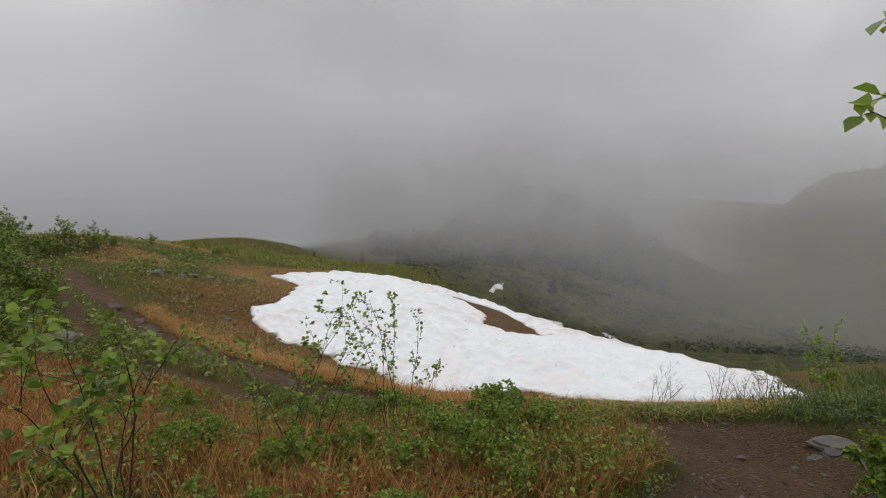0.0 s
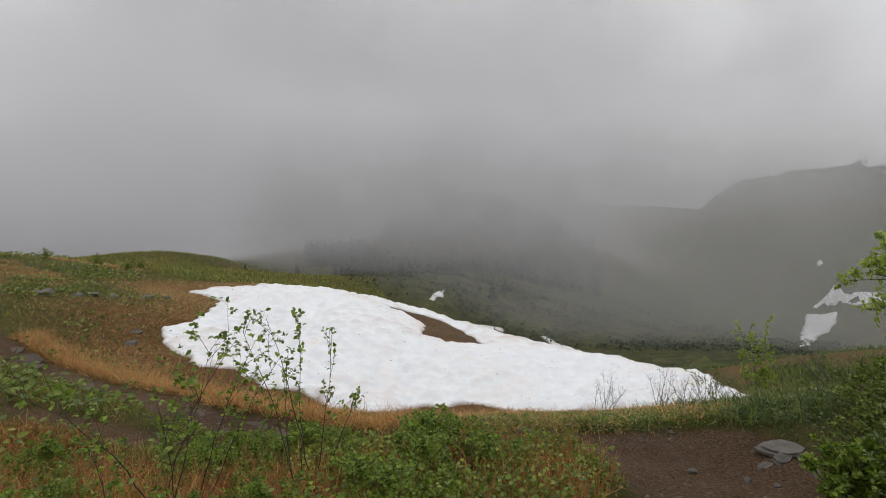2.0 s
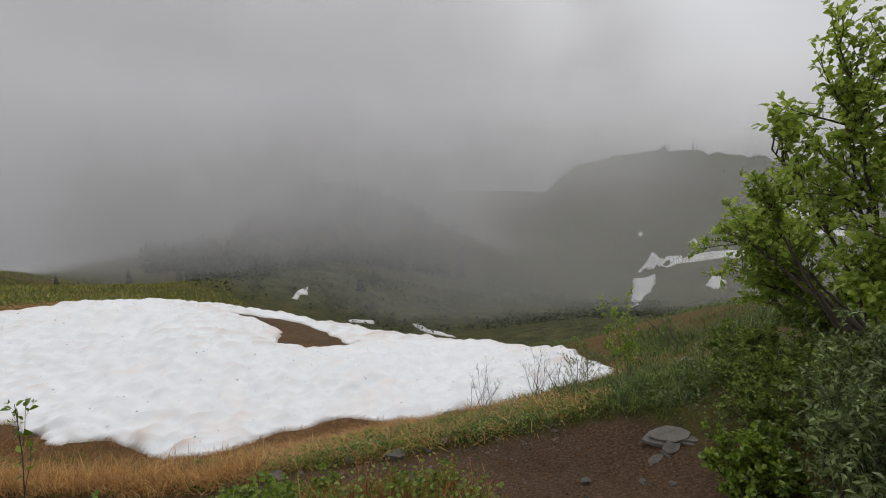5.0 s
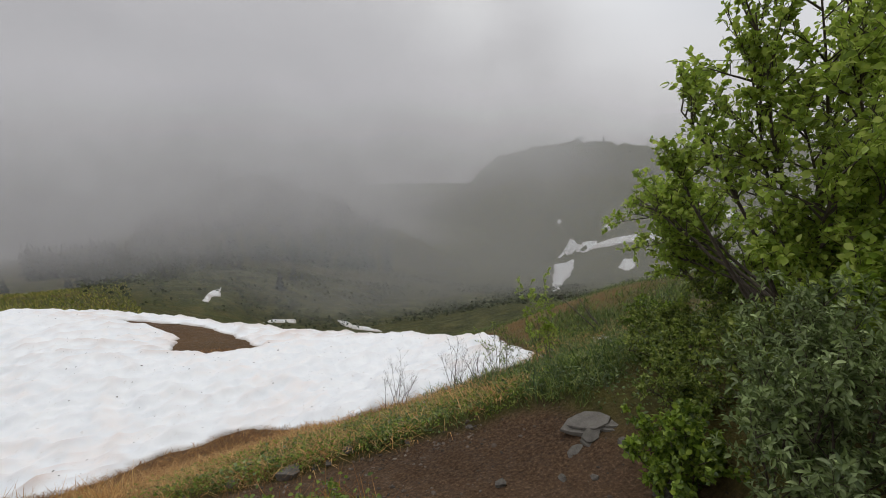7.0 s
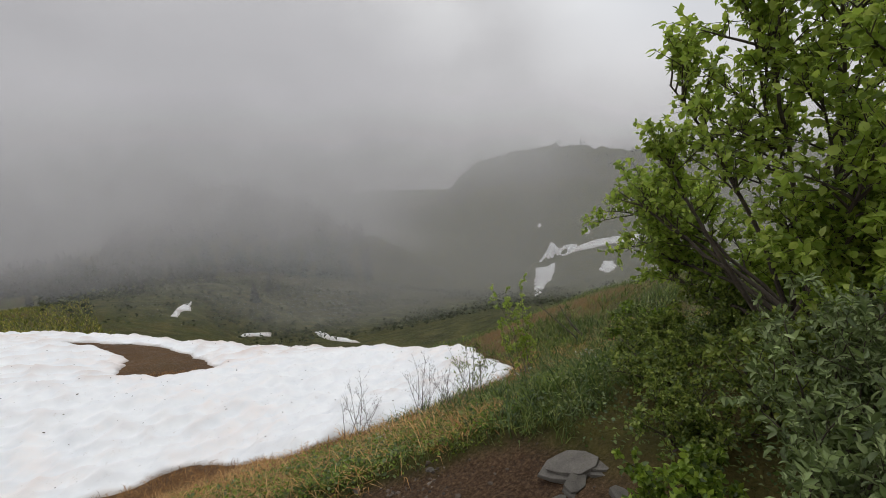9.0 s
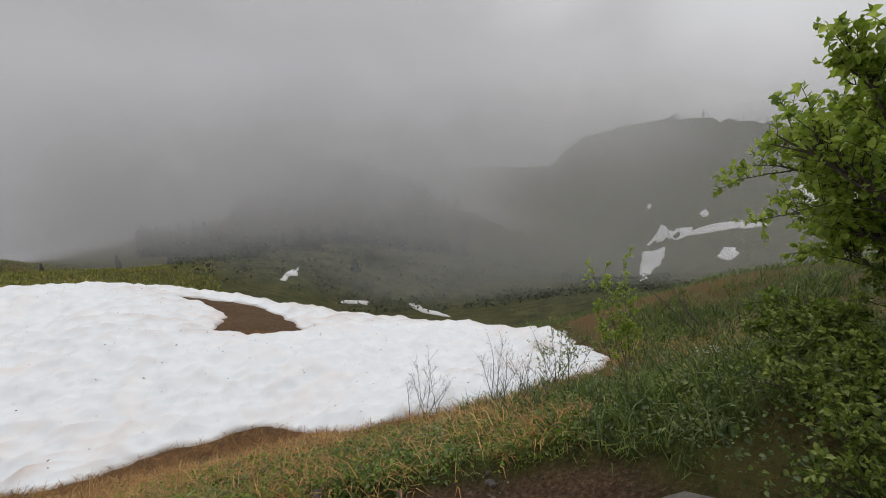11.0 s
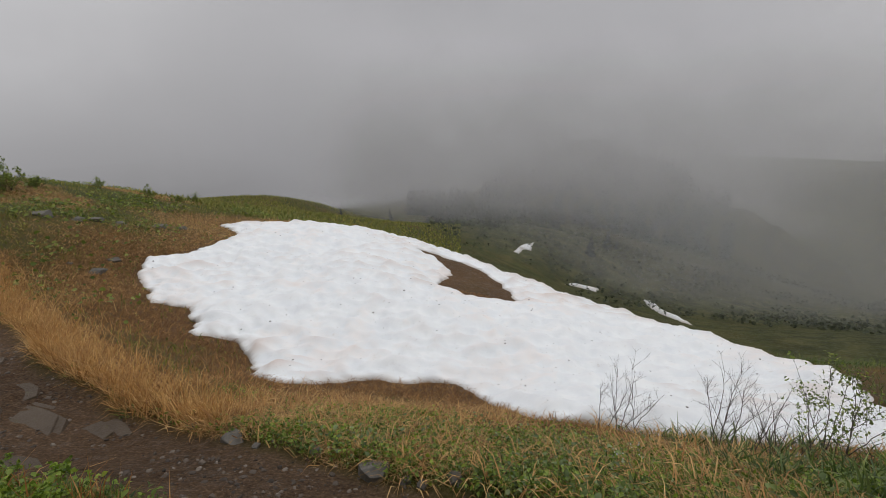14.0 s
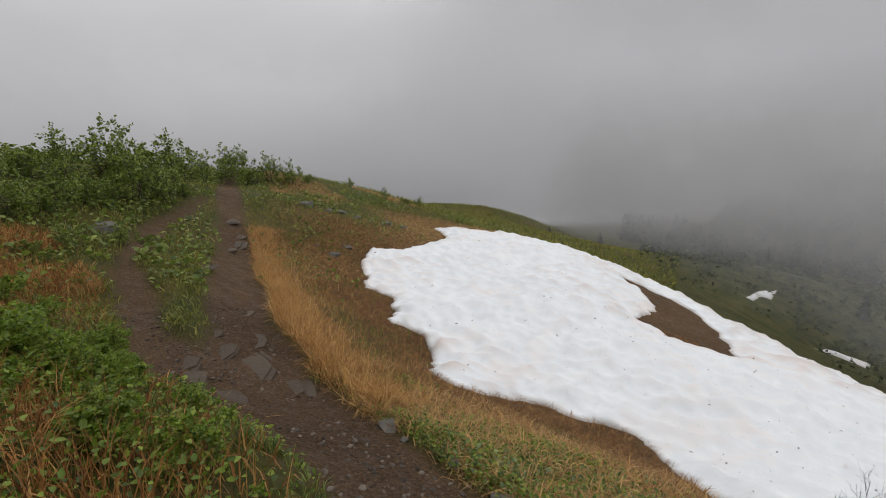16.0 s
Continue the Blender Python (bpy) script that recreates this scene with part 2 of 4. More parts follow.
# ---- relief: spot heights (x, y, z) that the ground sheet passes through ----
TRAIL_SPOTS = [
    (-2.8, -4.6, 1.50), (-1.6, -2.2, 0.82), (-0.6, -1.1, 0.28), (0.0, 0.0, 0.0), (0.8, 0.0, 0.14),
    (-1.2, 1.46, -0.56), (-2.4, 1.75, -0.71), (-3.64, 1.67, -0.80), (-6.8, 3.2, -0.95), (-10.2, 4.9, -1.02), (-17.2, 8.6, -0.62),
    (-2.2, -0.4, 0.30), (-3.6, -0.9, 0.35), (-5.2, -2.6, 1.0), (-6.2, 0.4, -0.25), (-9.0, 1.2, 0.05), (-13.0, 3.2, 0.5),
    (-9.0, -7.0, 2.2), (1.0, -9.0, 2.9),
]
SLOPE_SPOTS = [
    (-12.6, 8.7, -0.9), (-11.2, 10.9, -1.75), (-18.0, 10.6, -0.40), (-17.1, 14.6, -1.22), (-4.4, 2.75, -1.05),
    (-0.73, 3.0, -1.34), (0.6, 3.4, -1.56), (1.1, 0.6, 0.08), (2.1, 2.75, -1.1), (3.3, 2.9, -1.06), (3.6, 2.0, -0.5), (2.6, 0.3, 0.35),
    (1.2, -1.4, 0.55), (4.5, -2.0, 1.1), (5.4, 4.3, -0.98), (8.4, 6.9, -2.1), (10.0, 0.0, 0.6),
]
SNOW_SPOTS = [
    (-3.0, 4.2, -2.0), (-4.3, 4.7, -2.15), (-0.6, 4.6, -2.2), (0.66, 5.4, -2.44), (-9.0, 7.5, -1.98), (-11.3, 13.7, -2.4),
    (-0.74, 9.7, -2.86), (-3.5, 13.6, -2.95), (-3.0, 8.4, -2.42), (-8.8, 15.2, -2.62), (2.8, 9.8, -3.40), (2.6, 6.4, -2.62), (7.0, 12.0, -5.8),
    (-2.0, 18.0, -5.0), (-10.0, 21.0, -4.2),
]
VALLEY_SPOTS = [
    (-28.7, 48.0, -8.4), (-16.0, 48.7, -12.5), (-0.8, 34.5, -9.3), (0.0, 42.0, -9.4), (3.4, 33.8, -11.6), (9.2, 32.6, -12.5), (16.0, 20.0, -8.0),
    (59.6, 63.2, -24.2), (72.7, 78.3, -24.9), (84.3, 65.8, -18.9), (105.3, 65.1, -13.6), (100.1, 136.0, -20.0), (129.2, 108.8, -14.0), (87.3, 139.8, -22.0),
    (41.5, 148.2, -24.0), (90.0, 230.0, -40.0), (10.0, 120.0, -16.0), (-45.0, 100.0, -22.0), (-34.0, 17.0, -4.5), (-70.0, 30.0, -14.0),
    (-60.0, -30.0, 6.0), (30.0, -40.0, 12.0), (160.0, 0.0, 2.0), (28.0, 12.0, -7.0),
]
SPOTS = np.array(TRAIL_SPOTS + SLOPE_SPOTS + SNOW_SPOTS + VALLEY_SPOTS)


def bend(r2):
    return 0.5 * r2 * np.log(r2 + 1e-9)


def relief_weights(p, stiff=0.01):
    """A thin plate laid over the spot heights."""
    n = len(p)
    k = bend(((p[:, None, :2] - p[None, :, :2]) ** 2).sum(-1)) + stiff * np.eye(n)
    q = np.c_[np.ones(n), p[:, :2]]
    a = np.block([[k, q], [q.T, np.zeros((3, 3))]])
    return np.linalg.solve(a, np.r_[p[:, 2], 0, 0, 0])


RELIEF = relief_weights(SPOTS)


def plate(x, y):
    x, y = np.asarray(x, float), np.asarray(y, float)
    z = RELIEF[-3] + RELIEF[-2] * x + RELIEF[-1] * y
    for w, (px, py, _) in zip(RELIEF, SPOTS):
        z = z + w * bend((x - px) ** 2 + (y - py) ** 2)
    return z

# ---- numbers for the lie of the land ----
def lattice(i, j, seed):
    v = np.sin(i * 127.1 + j * 311.7 + seed * 74.7) * 43758.5453
    return v - np.floor(v)


def wave(x, y, seed=0):
    """Smooth noise from 0 to 1."""
    i, j = np.floor(x), np.floor(y)
    u, v = x - i, y - j
    u, v = u * u * (3 - 2 * u), v * v * (3 - 2 * v)
    a, b, c, d = (lattice(i + p, j + q, seed) for p, q in ((0, 0), (1, 0), (0, 1), (1, 1)))
    return (a * (1 - u) + b * u) * (1 - v) + (c * (1 - u) + d * u) * v


def rough(x, y, seed=0, octaves=4):
    return sum(wave(x * 2 ** k, y * 2 ** k, seed + k) * 0.5 ** k for k in range(octaves)) / (2 - 0.5 ** (octaves - 1)) - 0.5


def cells(x, y, seed=0):
    """Distance to the nearest of scattered points: the shape of sun cups."""
    i, j = np.floor(x), np.floor(y)
    best = np.full(np.shape(x), 9.0)
    for p in (-1, 0, 1):
        for q in (-1, 0, 1):
            cx, cy = i + p + lattice(i + p, j + q, seed), j + q + lattice(i + p, j + q, seed + 5)
            best = np.minimum(best, (x - cx) ** 2 + (y - cy) ** 2)
    return np.sqrt(best)


def line_distance(x, y, line, widths=None):
    """Distance to a broken line, less its half width there."""
    best = np.full(np.shape(x), 1e9)
    for k, ((ax, ay), (bx, by)) in enumerate(zip(line[:-1], line[1:])):
        dx, dy = bx - ax, by - ay
        s = np.clip(((x - ax) * dx + (y - ay) * dy) / (dx * dx + dy * dy), 0, 1)
        d = np.hypot(x - ax - s * dx, y - ay - s * dy)
        if widths:
            d = d - (widths[k] + s * (widths[k + 1] - widths[k]))
        best = np.minimum(best, d)
    return best


def inside(x, y, ring):
    odd = np.zeros(np.shape(x), bool)
    for (ax, ay), (bx, by) in zip(ring, ring[1:] + ring[:1]):
        if ay != by:
            odd ^= ((ay > y) != (by > y)) & (x < (bx - ax) * (y - ay) / (by - ay) + ax)
    return odd


def ring_depth(x, y, ring):
    """How far inside a ring a point lies; negative outside."""
    d = line_distance(x, y, ring + ring[:1])
    return np.where(inside(x, y, ring), d, -d)


TRAIL = [(-22, 11.0), (-17.8, 9.0), (-12.9, 6.4), (-9.95, 4.85), (-7.3, 3.35), (-4.9, 2.1), (-3.6, 1.6), (-2.4, 1.35), (-1.4, 1.1),
         (-0.4, 0.65), (0.15, 0.0), (0.0, -0.7), (-0.6, -1.3), (-1.6, -2.4), (-2.8, -4.7), (-3.5, -9.0)]
TRAIL_HALF = [0.3, 0.3, 0.32, 0.28, 0.40, 0.44, 0.55, 0.46, 0.46, 0.66, 0.90, 0.88, 0.68, 0.5, 0.45, 0.5]
SIDE_TRAIL = [(-12.7, 5.6), (-10.5, 3.6), (-8.2, 2.15), (-5.3, 1.27), (-3.9, 1.3)]
SIDE_HALF = [0.12, 0.16, 0.18, 0.24, 0.4]
SNOW_RING = [(-11.35, 13.7), (-9.5, 12.0), (-9.3, 10.2), (-9.35, 9.4), (-9.7, 8.5), (-9.05, 7.6), (-7.65, 6.45), (-6.95, 6.6), (-6.0, 5.4),
             (-5.15, 5.4), (-4.75, 5.08), (-3.9, 4.1), (-3.5, 4.02), (-3.0, 4.24), (-2.75, 4.75), (-2.4, 4.92), (-1.9, 4.95), (-1.35, 5.12),
             (-0.75, 4.32), (-0.2, 3.7), (0.6, 3.5), (1.5, 3.15), (2.6, 2.95), (3.4, 3.3), (3.6, 4.35), (4.2, 5.6), (4.3, 7.4),
             (3.5, 9.9), (1.7, 12.2), (-0.65, 13.6), (-3.0, 14.6), (-5.5, 15.6), (-8.8, 15.2)]
BARE_RING = [(-3.7, 13.0), (-2.8, 12.0), (-2.3, 11.0), (-2.3, 10.4), (-2.35, 9.65), (-1.6, 9.3), (-0.66, 9.6), (-1.1, 10.85), (-2.0, 12.4)]


def snow_depth(x, y):
    """How far inside the snow's edge, which wanders a little."""
    edge = 0.3 * rough(x * 1.9, y * 2.6, 3, 4) + 0.30 * rough(x * 1.6, y * 5.0, 6, 3) * np.clip(-x / 5, 0.2, 1) - 0.10
    return np.minimum(ring_depth(x, y, SNOW_RING), -ring_depth(x, y, BARE_RING)) + edge


def trail_gap(x, y):
    """Distance outside the trodden soil; negative on it."""
    d = np.minimum(line_distance(x, y, TRAIL, TRAIL_HALF), line_distance(x, y, SIDE_TRAIL, SIDE_HALF))
    return d + 0.32 * rough(x * 1.3, y * 1.3, 11, 4)


# crests across the valley: bearing in degrees, height of the crest in metres
HILL_CREST = ((8, 14, 21, 28, 32, 34, 35.5, 38, 42, 50, 60, 80), (-25, -19.5, -17.5, -13.6, -10.2, -6.0, -3.2, -1.2, -0.2, 1.4, 3.2, 5.0))
WOOD_CREST = ((-20, -13, -9, -5, -1, 3, 7, 11, 15, 20, 27, 38), (-30, -21, -17.0, -12.0, -7.0, -4.6, -4.2, -6.2, -9.0, -12.5, -17, -28))


def crest(x, y, line, radius, steep, seed, jag):
    """A ridge that rings the valley at one distance, with a broken top."""
    bearing, r = np.degrees(np.arctan2(x + 1, y + 1)), np.hypot(x + 1, y + 1)
    top = np.interp(bearing, *line) + jag * rough(bearing * 0.45, r / 30, seed, 4)
    return np.where(np.abs(bearing) < 100, top - steep * np.abs(r - radius) + 2.5 * rough(x / 9, y / 9, seed + 9, 4) * np.clip(np.abs(r - radius) / 8, 0, 1), -60.0)


def land(x, y):
    x, y = np.asarray(x, float), np.asarray(y, float)
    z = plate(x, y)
    far = np.hypot(x, y)
    z = np.where((far > 110) & (y > 0), np.minimum(z, -14 - (far - 110) * 0.1), z)
    z = np.maximum(z, crest(x, y, HILL_CREST, 150.0, 0.66, 31, 2.6))
    z = np.maximum(z, crest(x, y, WOOD_CREST, 88.0, 0.8, 37, 1.6))
    fade = np.clip((far - 230) / 90, 0, 1)
    z = z * (1 - fade) - fade * 32
    z = z + np.clip((far - 14) / 40, 0, 1) * (1.3 * rough(x / 9, y / 9, 21, 4) + np.clip((far - 60) / 60, 0, 1) * np.clip((x - 20) / 30, 0, 1) * 7 * rough(x / 26, y / 26, 23, 3))
    near = np.clip(1 - far / 30, 0, 1)
    gap = trail_gap(x, y)
    off = np.clip(gap / 0.35, 0, 1)
    z = z + near * (0.16 * rough(x * 0.9, y * 0.9, 4, 4) * off + 0.05 * rough(x * 4, y * 4, 8, 4))
    bank = np.clip((gap + 0.02) / 0.16, 0, 1)
    return z - near * 0.06 * (1 - np.clip((gap + 0.25) / 0.4, 0, 1)) + near * 0.085 * bank * bank * (3 - 2 * bank) * np.clip(2.2 - far / 5, 0.2, 1)


def land_at(x, y):
    return float(land(x, y))


# ---- meshes from arrays ----
def array_mesh(name, co, faces, mat, smooth=True):
    """A mesh from an array of corners and a list of index arrays (triangles, quads)."""
    me = bpy.data.meshes.new(name)
    faces = [f for f in faces if len(f)]
    me.vertices.add(len(co))
    me.vertices.foreach_set("co", np.asarray(co, np.float32).ravel())
    loops = np.concatenate([f.ravel() for f in faces]).astype(np.int32)
    sizes = np.concatenate([np.full(len(f), f.shape[1]) for f in faces]).astype(np.int32)
    me.loops.add(len(loops))
    me.loops.foreach_set("vertex_index", loops)
    me.polygons.add(len(sizes))
    me.polygons.foreach_set("loop_start", np.concatenate([[0], np.cumsum(sizes)[:-1]]).astype(np.int32))
    me.polygons.foreach_set("use_smooth", np.full(len(sizes), smooth))
    me.materials.append(mat)
    me.update(calc_edges=True)
    return me


def paint(me, name, values):
    me.attributes.new(name, "FLOAT", "POINT").data.foreach_set("value", np.asarray(values, np.float32))


def grid_faces(rows, cols):
    k = np.arange(rows * cols).reshape(rows, cols)
    return np.stack([k[:-1, :-1], k[:-1, 1:], k[1:, 1:], k[1:, :-1]], -1).reshape(-1, 4)


def straw_share(x, y):
    """Where last year's grass lies flat: between the trail and the snow, and round the snow's rim."""
    d = -snow_depth(x, y)
    rim = np.clip(1.15 - d / np.where(x < -6.5, 2.7, 1.5), 0, 1) * (x < 3.2)
    rim = np.maximum(rim, 0.9 * np.exp(-((x - 5.2) ** 2 + (y - 5.4) ** 2) / 3.5))
    rim = np.maximum(rim, np.clip(rough(x * 0.45, y * 0.45, 53, 3) * 3.2, 0, 0.75) * (x < -5) * (line_distance(x, y, TRAIL, TRAIL_HALF) > 1.1))
    band = np.clip(1.0 - np.abs(line_distance(x, y, TRAIL, TRAIL_HALF) - 0.45) / 1.0, 0, 1) * (y > 0.3 - 0.467 * x) * (x < -2.6) * (x > -11)
    return np.clip(np.maximum(rim, band) + 0.5 * rough(x * 1.1, y * 1.1, 51, 3), 0, 1) * (np.maximum(rim, band) > 0.02)


def scrub_share(x, y):
    """Dark alder scrub and heath that cover the valley's sides."""
    r = np.hypot(x, y)
    east = np.clip((x + 0.30 * y) / 6, 0, 1)
    return np.clip((r - 12) / 10, 0, 1) * np.clip(east + np.clip((r - 52) / 10, 0, 1), 0, 1) * np.clip(0.85 + rough(x / 7, y / 7, 43, 4), 0, 1)


def build_ground():
    u = np.linspace(-1, 1, 470)
    s = np.sinh(u * 6.2) / np.sinh(6.2)
    gx, gy = np.meshgrid(-2.5 + s * 700, 2.0 + s * 700, indexing="xy")
    x, y = gx.ravel(), gy.ravel()
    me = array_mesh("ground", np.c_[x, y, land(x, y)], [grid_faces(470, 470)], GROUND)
    gap = trail_gap(x, y)
    bare = np.clip(1 - (ring_depth(x, y, BARE_RING) < -0.4), 0, 1) * 0.75
    soil = np.maximum(np.clip(0.5 - gap / 0.22, 0, 1), bare)
    soil = np.maximum(soil, np.clip(1 - np.abs(snow_depth(x, y)) / 0.45, 0, 1) * 0.6)
    paint(me, "soil", soil)
    paint(me, "straw", straw_share(x, y))
    paint(me, "scrub", scrub_share(x, y))
    return tagged(new("ground", me), "rolling alpine meadow with a muddy footpath worn through it", "ground", kind="structure")


def snow_sheet(name, x0, x1, y0, y1, step, depth, thick, cup, label):
    """A drift of old snow lying on the ground, rounded off and thinned at its rim."""
    nx, ny = int((x1 - x0) / step), int((y1 - y0) / step)
    gx, gy = np.meshgrid(np.linspace(x0, x1, nx), np.linspace(y0, y1, ny), indexing="xy")
    x, y = gx.ravel(), gy.ravel()
    d = depth(x, y)
    e = step * 0.25
    px, py = (depth(x + e, y) - depth(x - e, y)) / (2 * e), (depth(x, y + e) - depth(x, y - e)) / (2 * e)
    norm = np.maximum(np.hypot(px, py), 0.3)
    out = d < 0
    x, y = np.where(out, x - px / norm * d * 1.02, x), np.where(out, y - py / norm * d * 1.02, y)
    f = grid_faces(ny, nx)
    f = f[(d[f] > 0).any(1)]
    din = np.maximum(d, 0)
    body = thick * (1 - np.exp(-din / 0.16)) * (0.75 + 0.5 * wave(x * 0.8, y * 0.8, 61)) + thick * 0.6 * np.clip(din / 2.0, 0, 1)
    pit = cells(x * 2.6 + 0.7 * rough(x * 2, y * 2, 5), y * 3.4 + 0.7 * rough(x * 2, y * 2, 15), 7)
    cups = cup * (pit - 0.45) * np.clip(din / 0.25, 0, 1)
    cups = cups + cup * 1.2 * rough(x * 0.7, y * 0.7, 17, 3) * np.clip(din / 0.6, 0, 1)
    z = land(x, y) + np.where(out, np.clip(0.16 * rough(x * 0.8, y * 0.8, 67, 2) - 0.02, -0.03, 0.06), body + cups)
    keep = np.unique(f)
    back = np.full(len(x), -1)
    back[keep] = np.arange(len(keep))
    me = array_mesh(name, np.c_[x, y, z][keep], [back[f]], SNOW)
    # dust streaks, plus sun-cup shading painted along the edges between cups
    dust_and_cup_shade = np.clip(pit * 1.5 - 0.5, 0, 1) * np.clip(rough(x * 0.45, y * 0.6, 81, 4) * 3.6 + 0.28, 0.14, 0.9) * np.clip(din / 0.2, 0, 1)
    paint(me, "dust_and_cup_shade", (dust_and_cup_shade * 0.85)[keep])
    # edge darkened in the colour, for the shade of the undercut lip
    paint(me, "rim", (np.clip(1 - din / 0.10, 0, 1) * 0.8)[keep])
    return tagged(new(name, me), label, "snow", kind="structure")


build_ground()
snow_sheet("snowfield", -12.2, 4.8, 2.6, 16.4, 0.065, snow_depth, 0.14, 0.19, "white melting snowfield with dimpled surface and pinkish dusty stains")


def blob_depth(ring, size):
    def depth(x, y):
        return ring_depth(x, y, ring) + size * rough(x / size * 0.6, y / size * 0.6, 71, 3)
    return depth


def far_snow(ring, label, step=0.25, size=0.8):
    a = np.array(ring)
    (x0, y0), (x1, y1) = a.min(0) - 1.5, a.max(0) + 1.5
    return snow_sheet("far_snow_patch", x0, x1, y0, y1, step, blob_depth(ring, size), 0.2, 0.05, label)


# ---- fog over the valley ----
def mist_sheet(radius, high, start, end, mat, label, edge=16.0, deck=None):
    """A curtain of fog: part of a wide drum round the hillside, thinning at its rims and where it meets the ground."""
    n, m = 140, 60
    a = np.radians(np.linspace(start, end, n))
    ga, gz = np.meshgrid(a, np.linspace(-22, high, m), indexing="xy")
    r = radius * (1 + 0.04 * np.sin(ga * 5 + radius))
    x, y, z = (-2 + r * np.sin(ga)).ravel(), (2 + r * np.cos(ga)).ravel(), gz.ravel()
    me = array_mesh("fog_bank", np.c_[x, y, z], [grid_faces(m, n)], mat)
    over = np.clip((z - land(x, y)) / 2.0, 0, 1)
    deg = np.degrees(ga).ravel()
    rim = np.clip((deg - start) / edge, 0, 1) * np.clip((end - deg) / edge, 0, 1) * np.clip((high - z) / (0.75 * high + 4), 0, 1)
    body = (over * over * (3 - 2 * over)) * (rim * rim * (3 - 2 * rim))
    if deck:
        hang = np.clip((z + 4.0 * rough(ga.ravel() * 9, z * 0.05, int(radius), 4) - deck[0]) / (deck[1] - deck[0]), 0, 1)
        body = body * (0.12 + 0.88 * hang * hang * (3 - 2 * hang))
    paint(me, "body", body)
    # brightness painted by height: the fog's tone is darker low down
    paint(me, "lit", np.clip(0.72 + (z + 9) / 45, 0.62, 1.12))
    ob = new("fog_bank", me)
    ob.visible_shadow = False
    return tagged(ob, label, "fog", kind="structure")


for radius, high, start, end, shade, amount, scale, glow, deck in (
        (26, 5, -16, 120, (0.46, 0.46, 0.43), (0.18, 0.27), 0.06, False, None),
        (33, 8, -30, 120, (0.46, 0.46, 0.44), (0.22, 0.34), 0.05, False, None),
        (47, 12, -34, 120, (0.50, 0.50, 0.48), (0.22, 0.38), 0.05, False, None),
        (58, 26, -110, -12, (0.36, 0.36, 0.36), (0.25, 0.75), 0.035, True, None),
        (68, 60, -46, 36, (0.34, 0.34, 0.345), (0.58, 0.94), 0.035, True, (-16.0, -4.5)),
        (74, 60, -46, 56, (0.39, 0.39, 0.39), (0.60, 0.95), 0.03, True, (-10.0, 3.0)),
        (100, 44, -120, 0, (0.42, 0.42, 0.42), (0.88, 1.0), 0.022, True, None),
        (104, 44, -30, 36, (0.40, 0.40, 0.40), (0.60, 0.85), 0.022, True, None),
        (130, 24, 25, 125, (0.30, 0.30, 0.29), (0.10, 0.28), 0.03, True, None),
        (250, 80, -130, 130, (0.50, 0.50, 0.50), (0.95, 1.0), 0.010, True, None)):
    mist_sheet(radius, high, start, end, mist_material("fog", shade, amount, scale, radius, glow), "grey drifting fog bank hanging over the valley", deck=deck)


# ---- plants: stems, twigs and leaves ----
class Heap:
    """Corners and faces gathered for one mesh."""

    def __init__(self):
        self.co, self.tri, self.quad, self.n = [], [], [], 0

    def add(self, co, tri=None, quad=None):
        self.co.append(np.asarray(co, float))
        if tri is not None:
            self.tri.append(np.asarray(tri) + self.n)
        if quad is not None:
            self.quad.append(np.asarray(quad) + self.n)
        self.n += len(co)

    def mesh(self, name, mat, smooth=True):
        faces = [np.concatenate(f) for f in (self.tri, self.quad) if f]
        return array_mesh(name, np.concatenate(self.co), faces, mat, smooth)


def unit(v):
    return v / np.maximum(np.linalg.norm(v, axis=-1, keepdims=True), 1e-9)


def tube(heap, path, r0, r1, sides=5):
    path = np.asarray(path, float)
    n = len(path)
    ahead = unit(np.gradient(path, axis=0))
    side = unit(np.cross(ahead, (0.31, 0.87, 0.38)))
    above = np.cross(ahead, side)
    a = np.arange(sides) * 2 * np.pi / sides
    r = np.linspace(r0, r1, n)[:, None, None]
    ring = path[:, None] + r * (np.cos(a)[None, :, None] * side[:, None] + np.sin(a)[None, :, None] * above[:, None])
    k = np.arange(n * sides).reshape(n, sides)
    q = np.stack([k[:-1], np.roll(k, -1, 1)[:-1], np.roll(k, -1, 1)[1:], k[1:]], -1).reshape(-1, 4)
    heap.add(ring.reshape(-1, 3), quad=q)


def arc(rng, a, b, sag=0.15, n=9, wobble=0.02):
    """A curved stem from a to b that rises before it leans over."""
    a, b = np.asarray(a, float), np.asarray(b, float)
    long = np.linalg.norm(b - a)
    mid = (a + b) / 2 + np.array([0, 0, sag * long]) + rng.normal(0, 0.06, 3) * long
    s = np.linspace(0, 1, n)[:, None]
    p = (1 - s) ** 2 * a + 2 * s * (1 - s) * mid + s ** 2 * b
    return p + rng.normal(0, wobble, p.shape) * long * 0.25 * np.sin(s * np.pi)


def shoots(rng, path, count, length, lift=0.35, first=0.2):
    """Side shoots that leave a stem."""
    out = []
    for s in np.sort(rng.uniform(first, 1, count)):
        k = min(int(s * (len(path) - 1)), len(path) - 2)
        p = path[k] + (path[k + 1] - path[k]) * (s * (len(path) - 1) - k)
        along = unit(path[k + 1] - path[k])
        d = unit(along * 0.6 + unit(rng.normal(0, 1, 3)) * 0.8 + np.array([0, 0, lift]))
        out.append(arc(rng, p, p + d * length * rng.uniform(0.5, 1.15) * (1.15 - 0.5 * s), 0.06, 6))
    return out


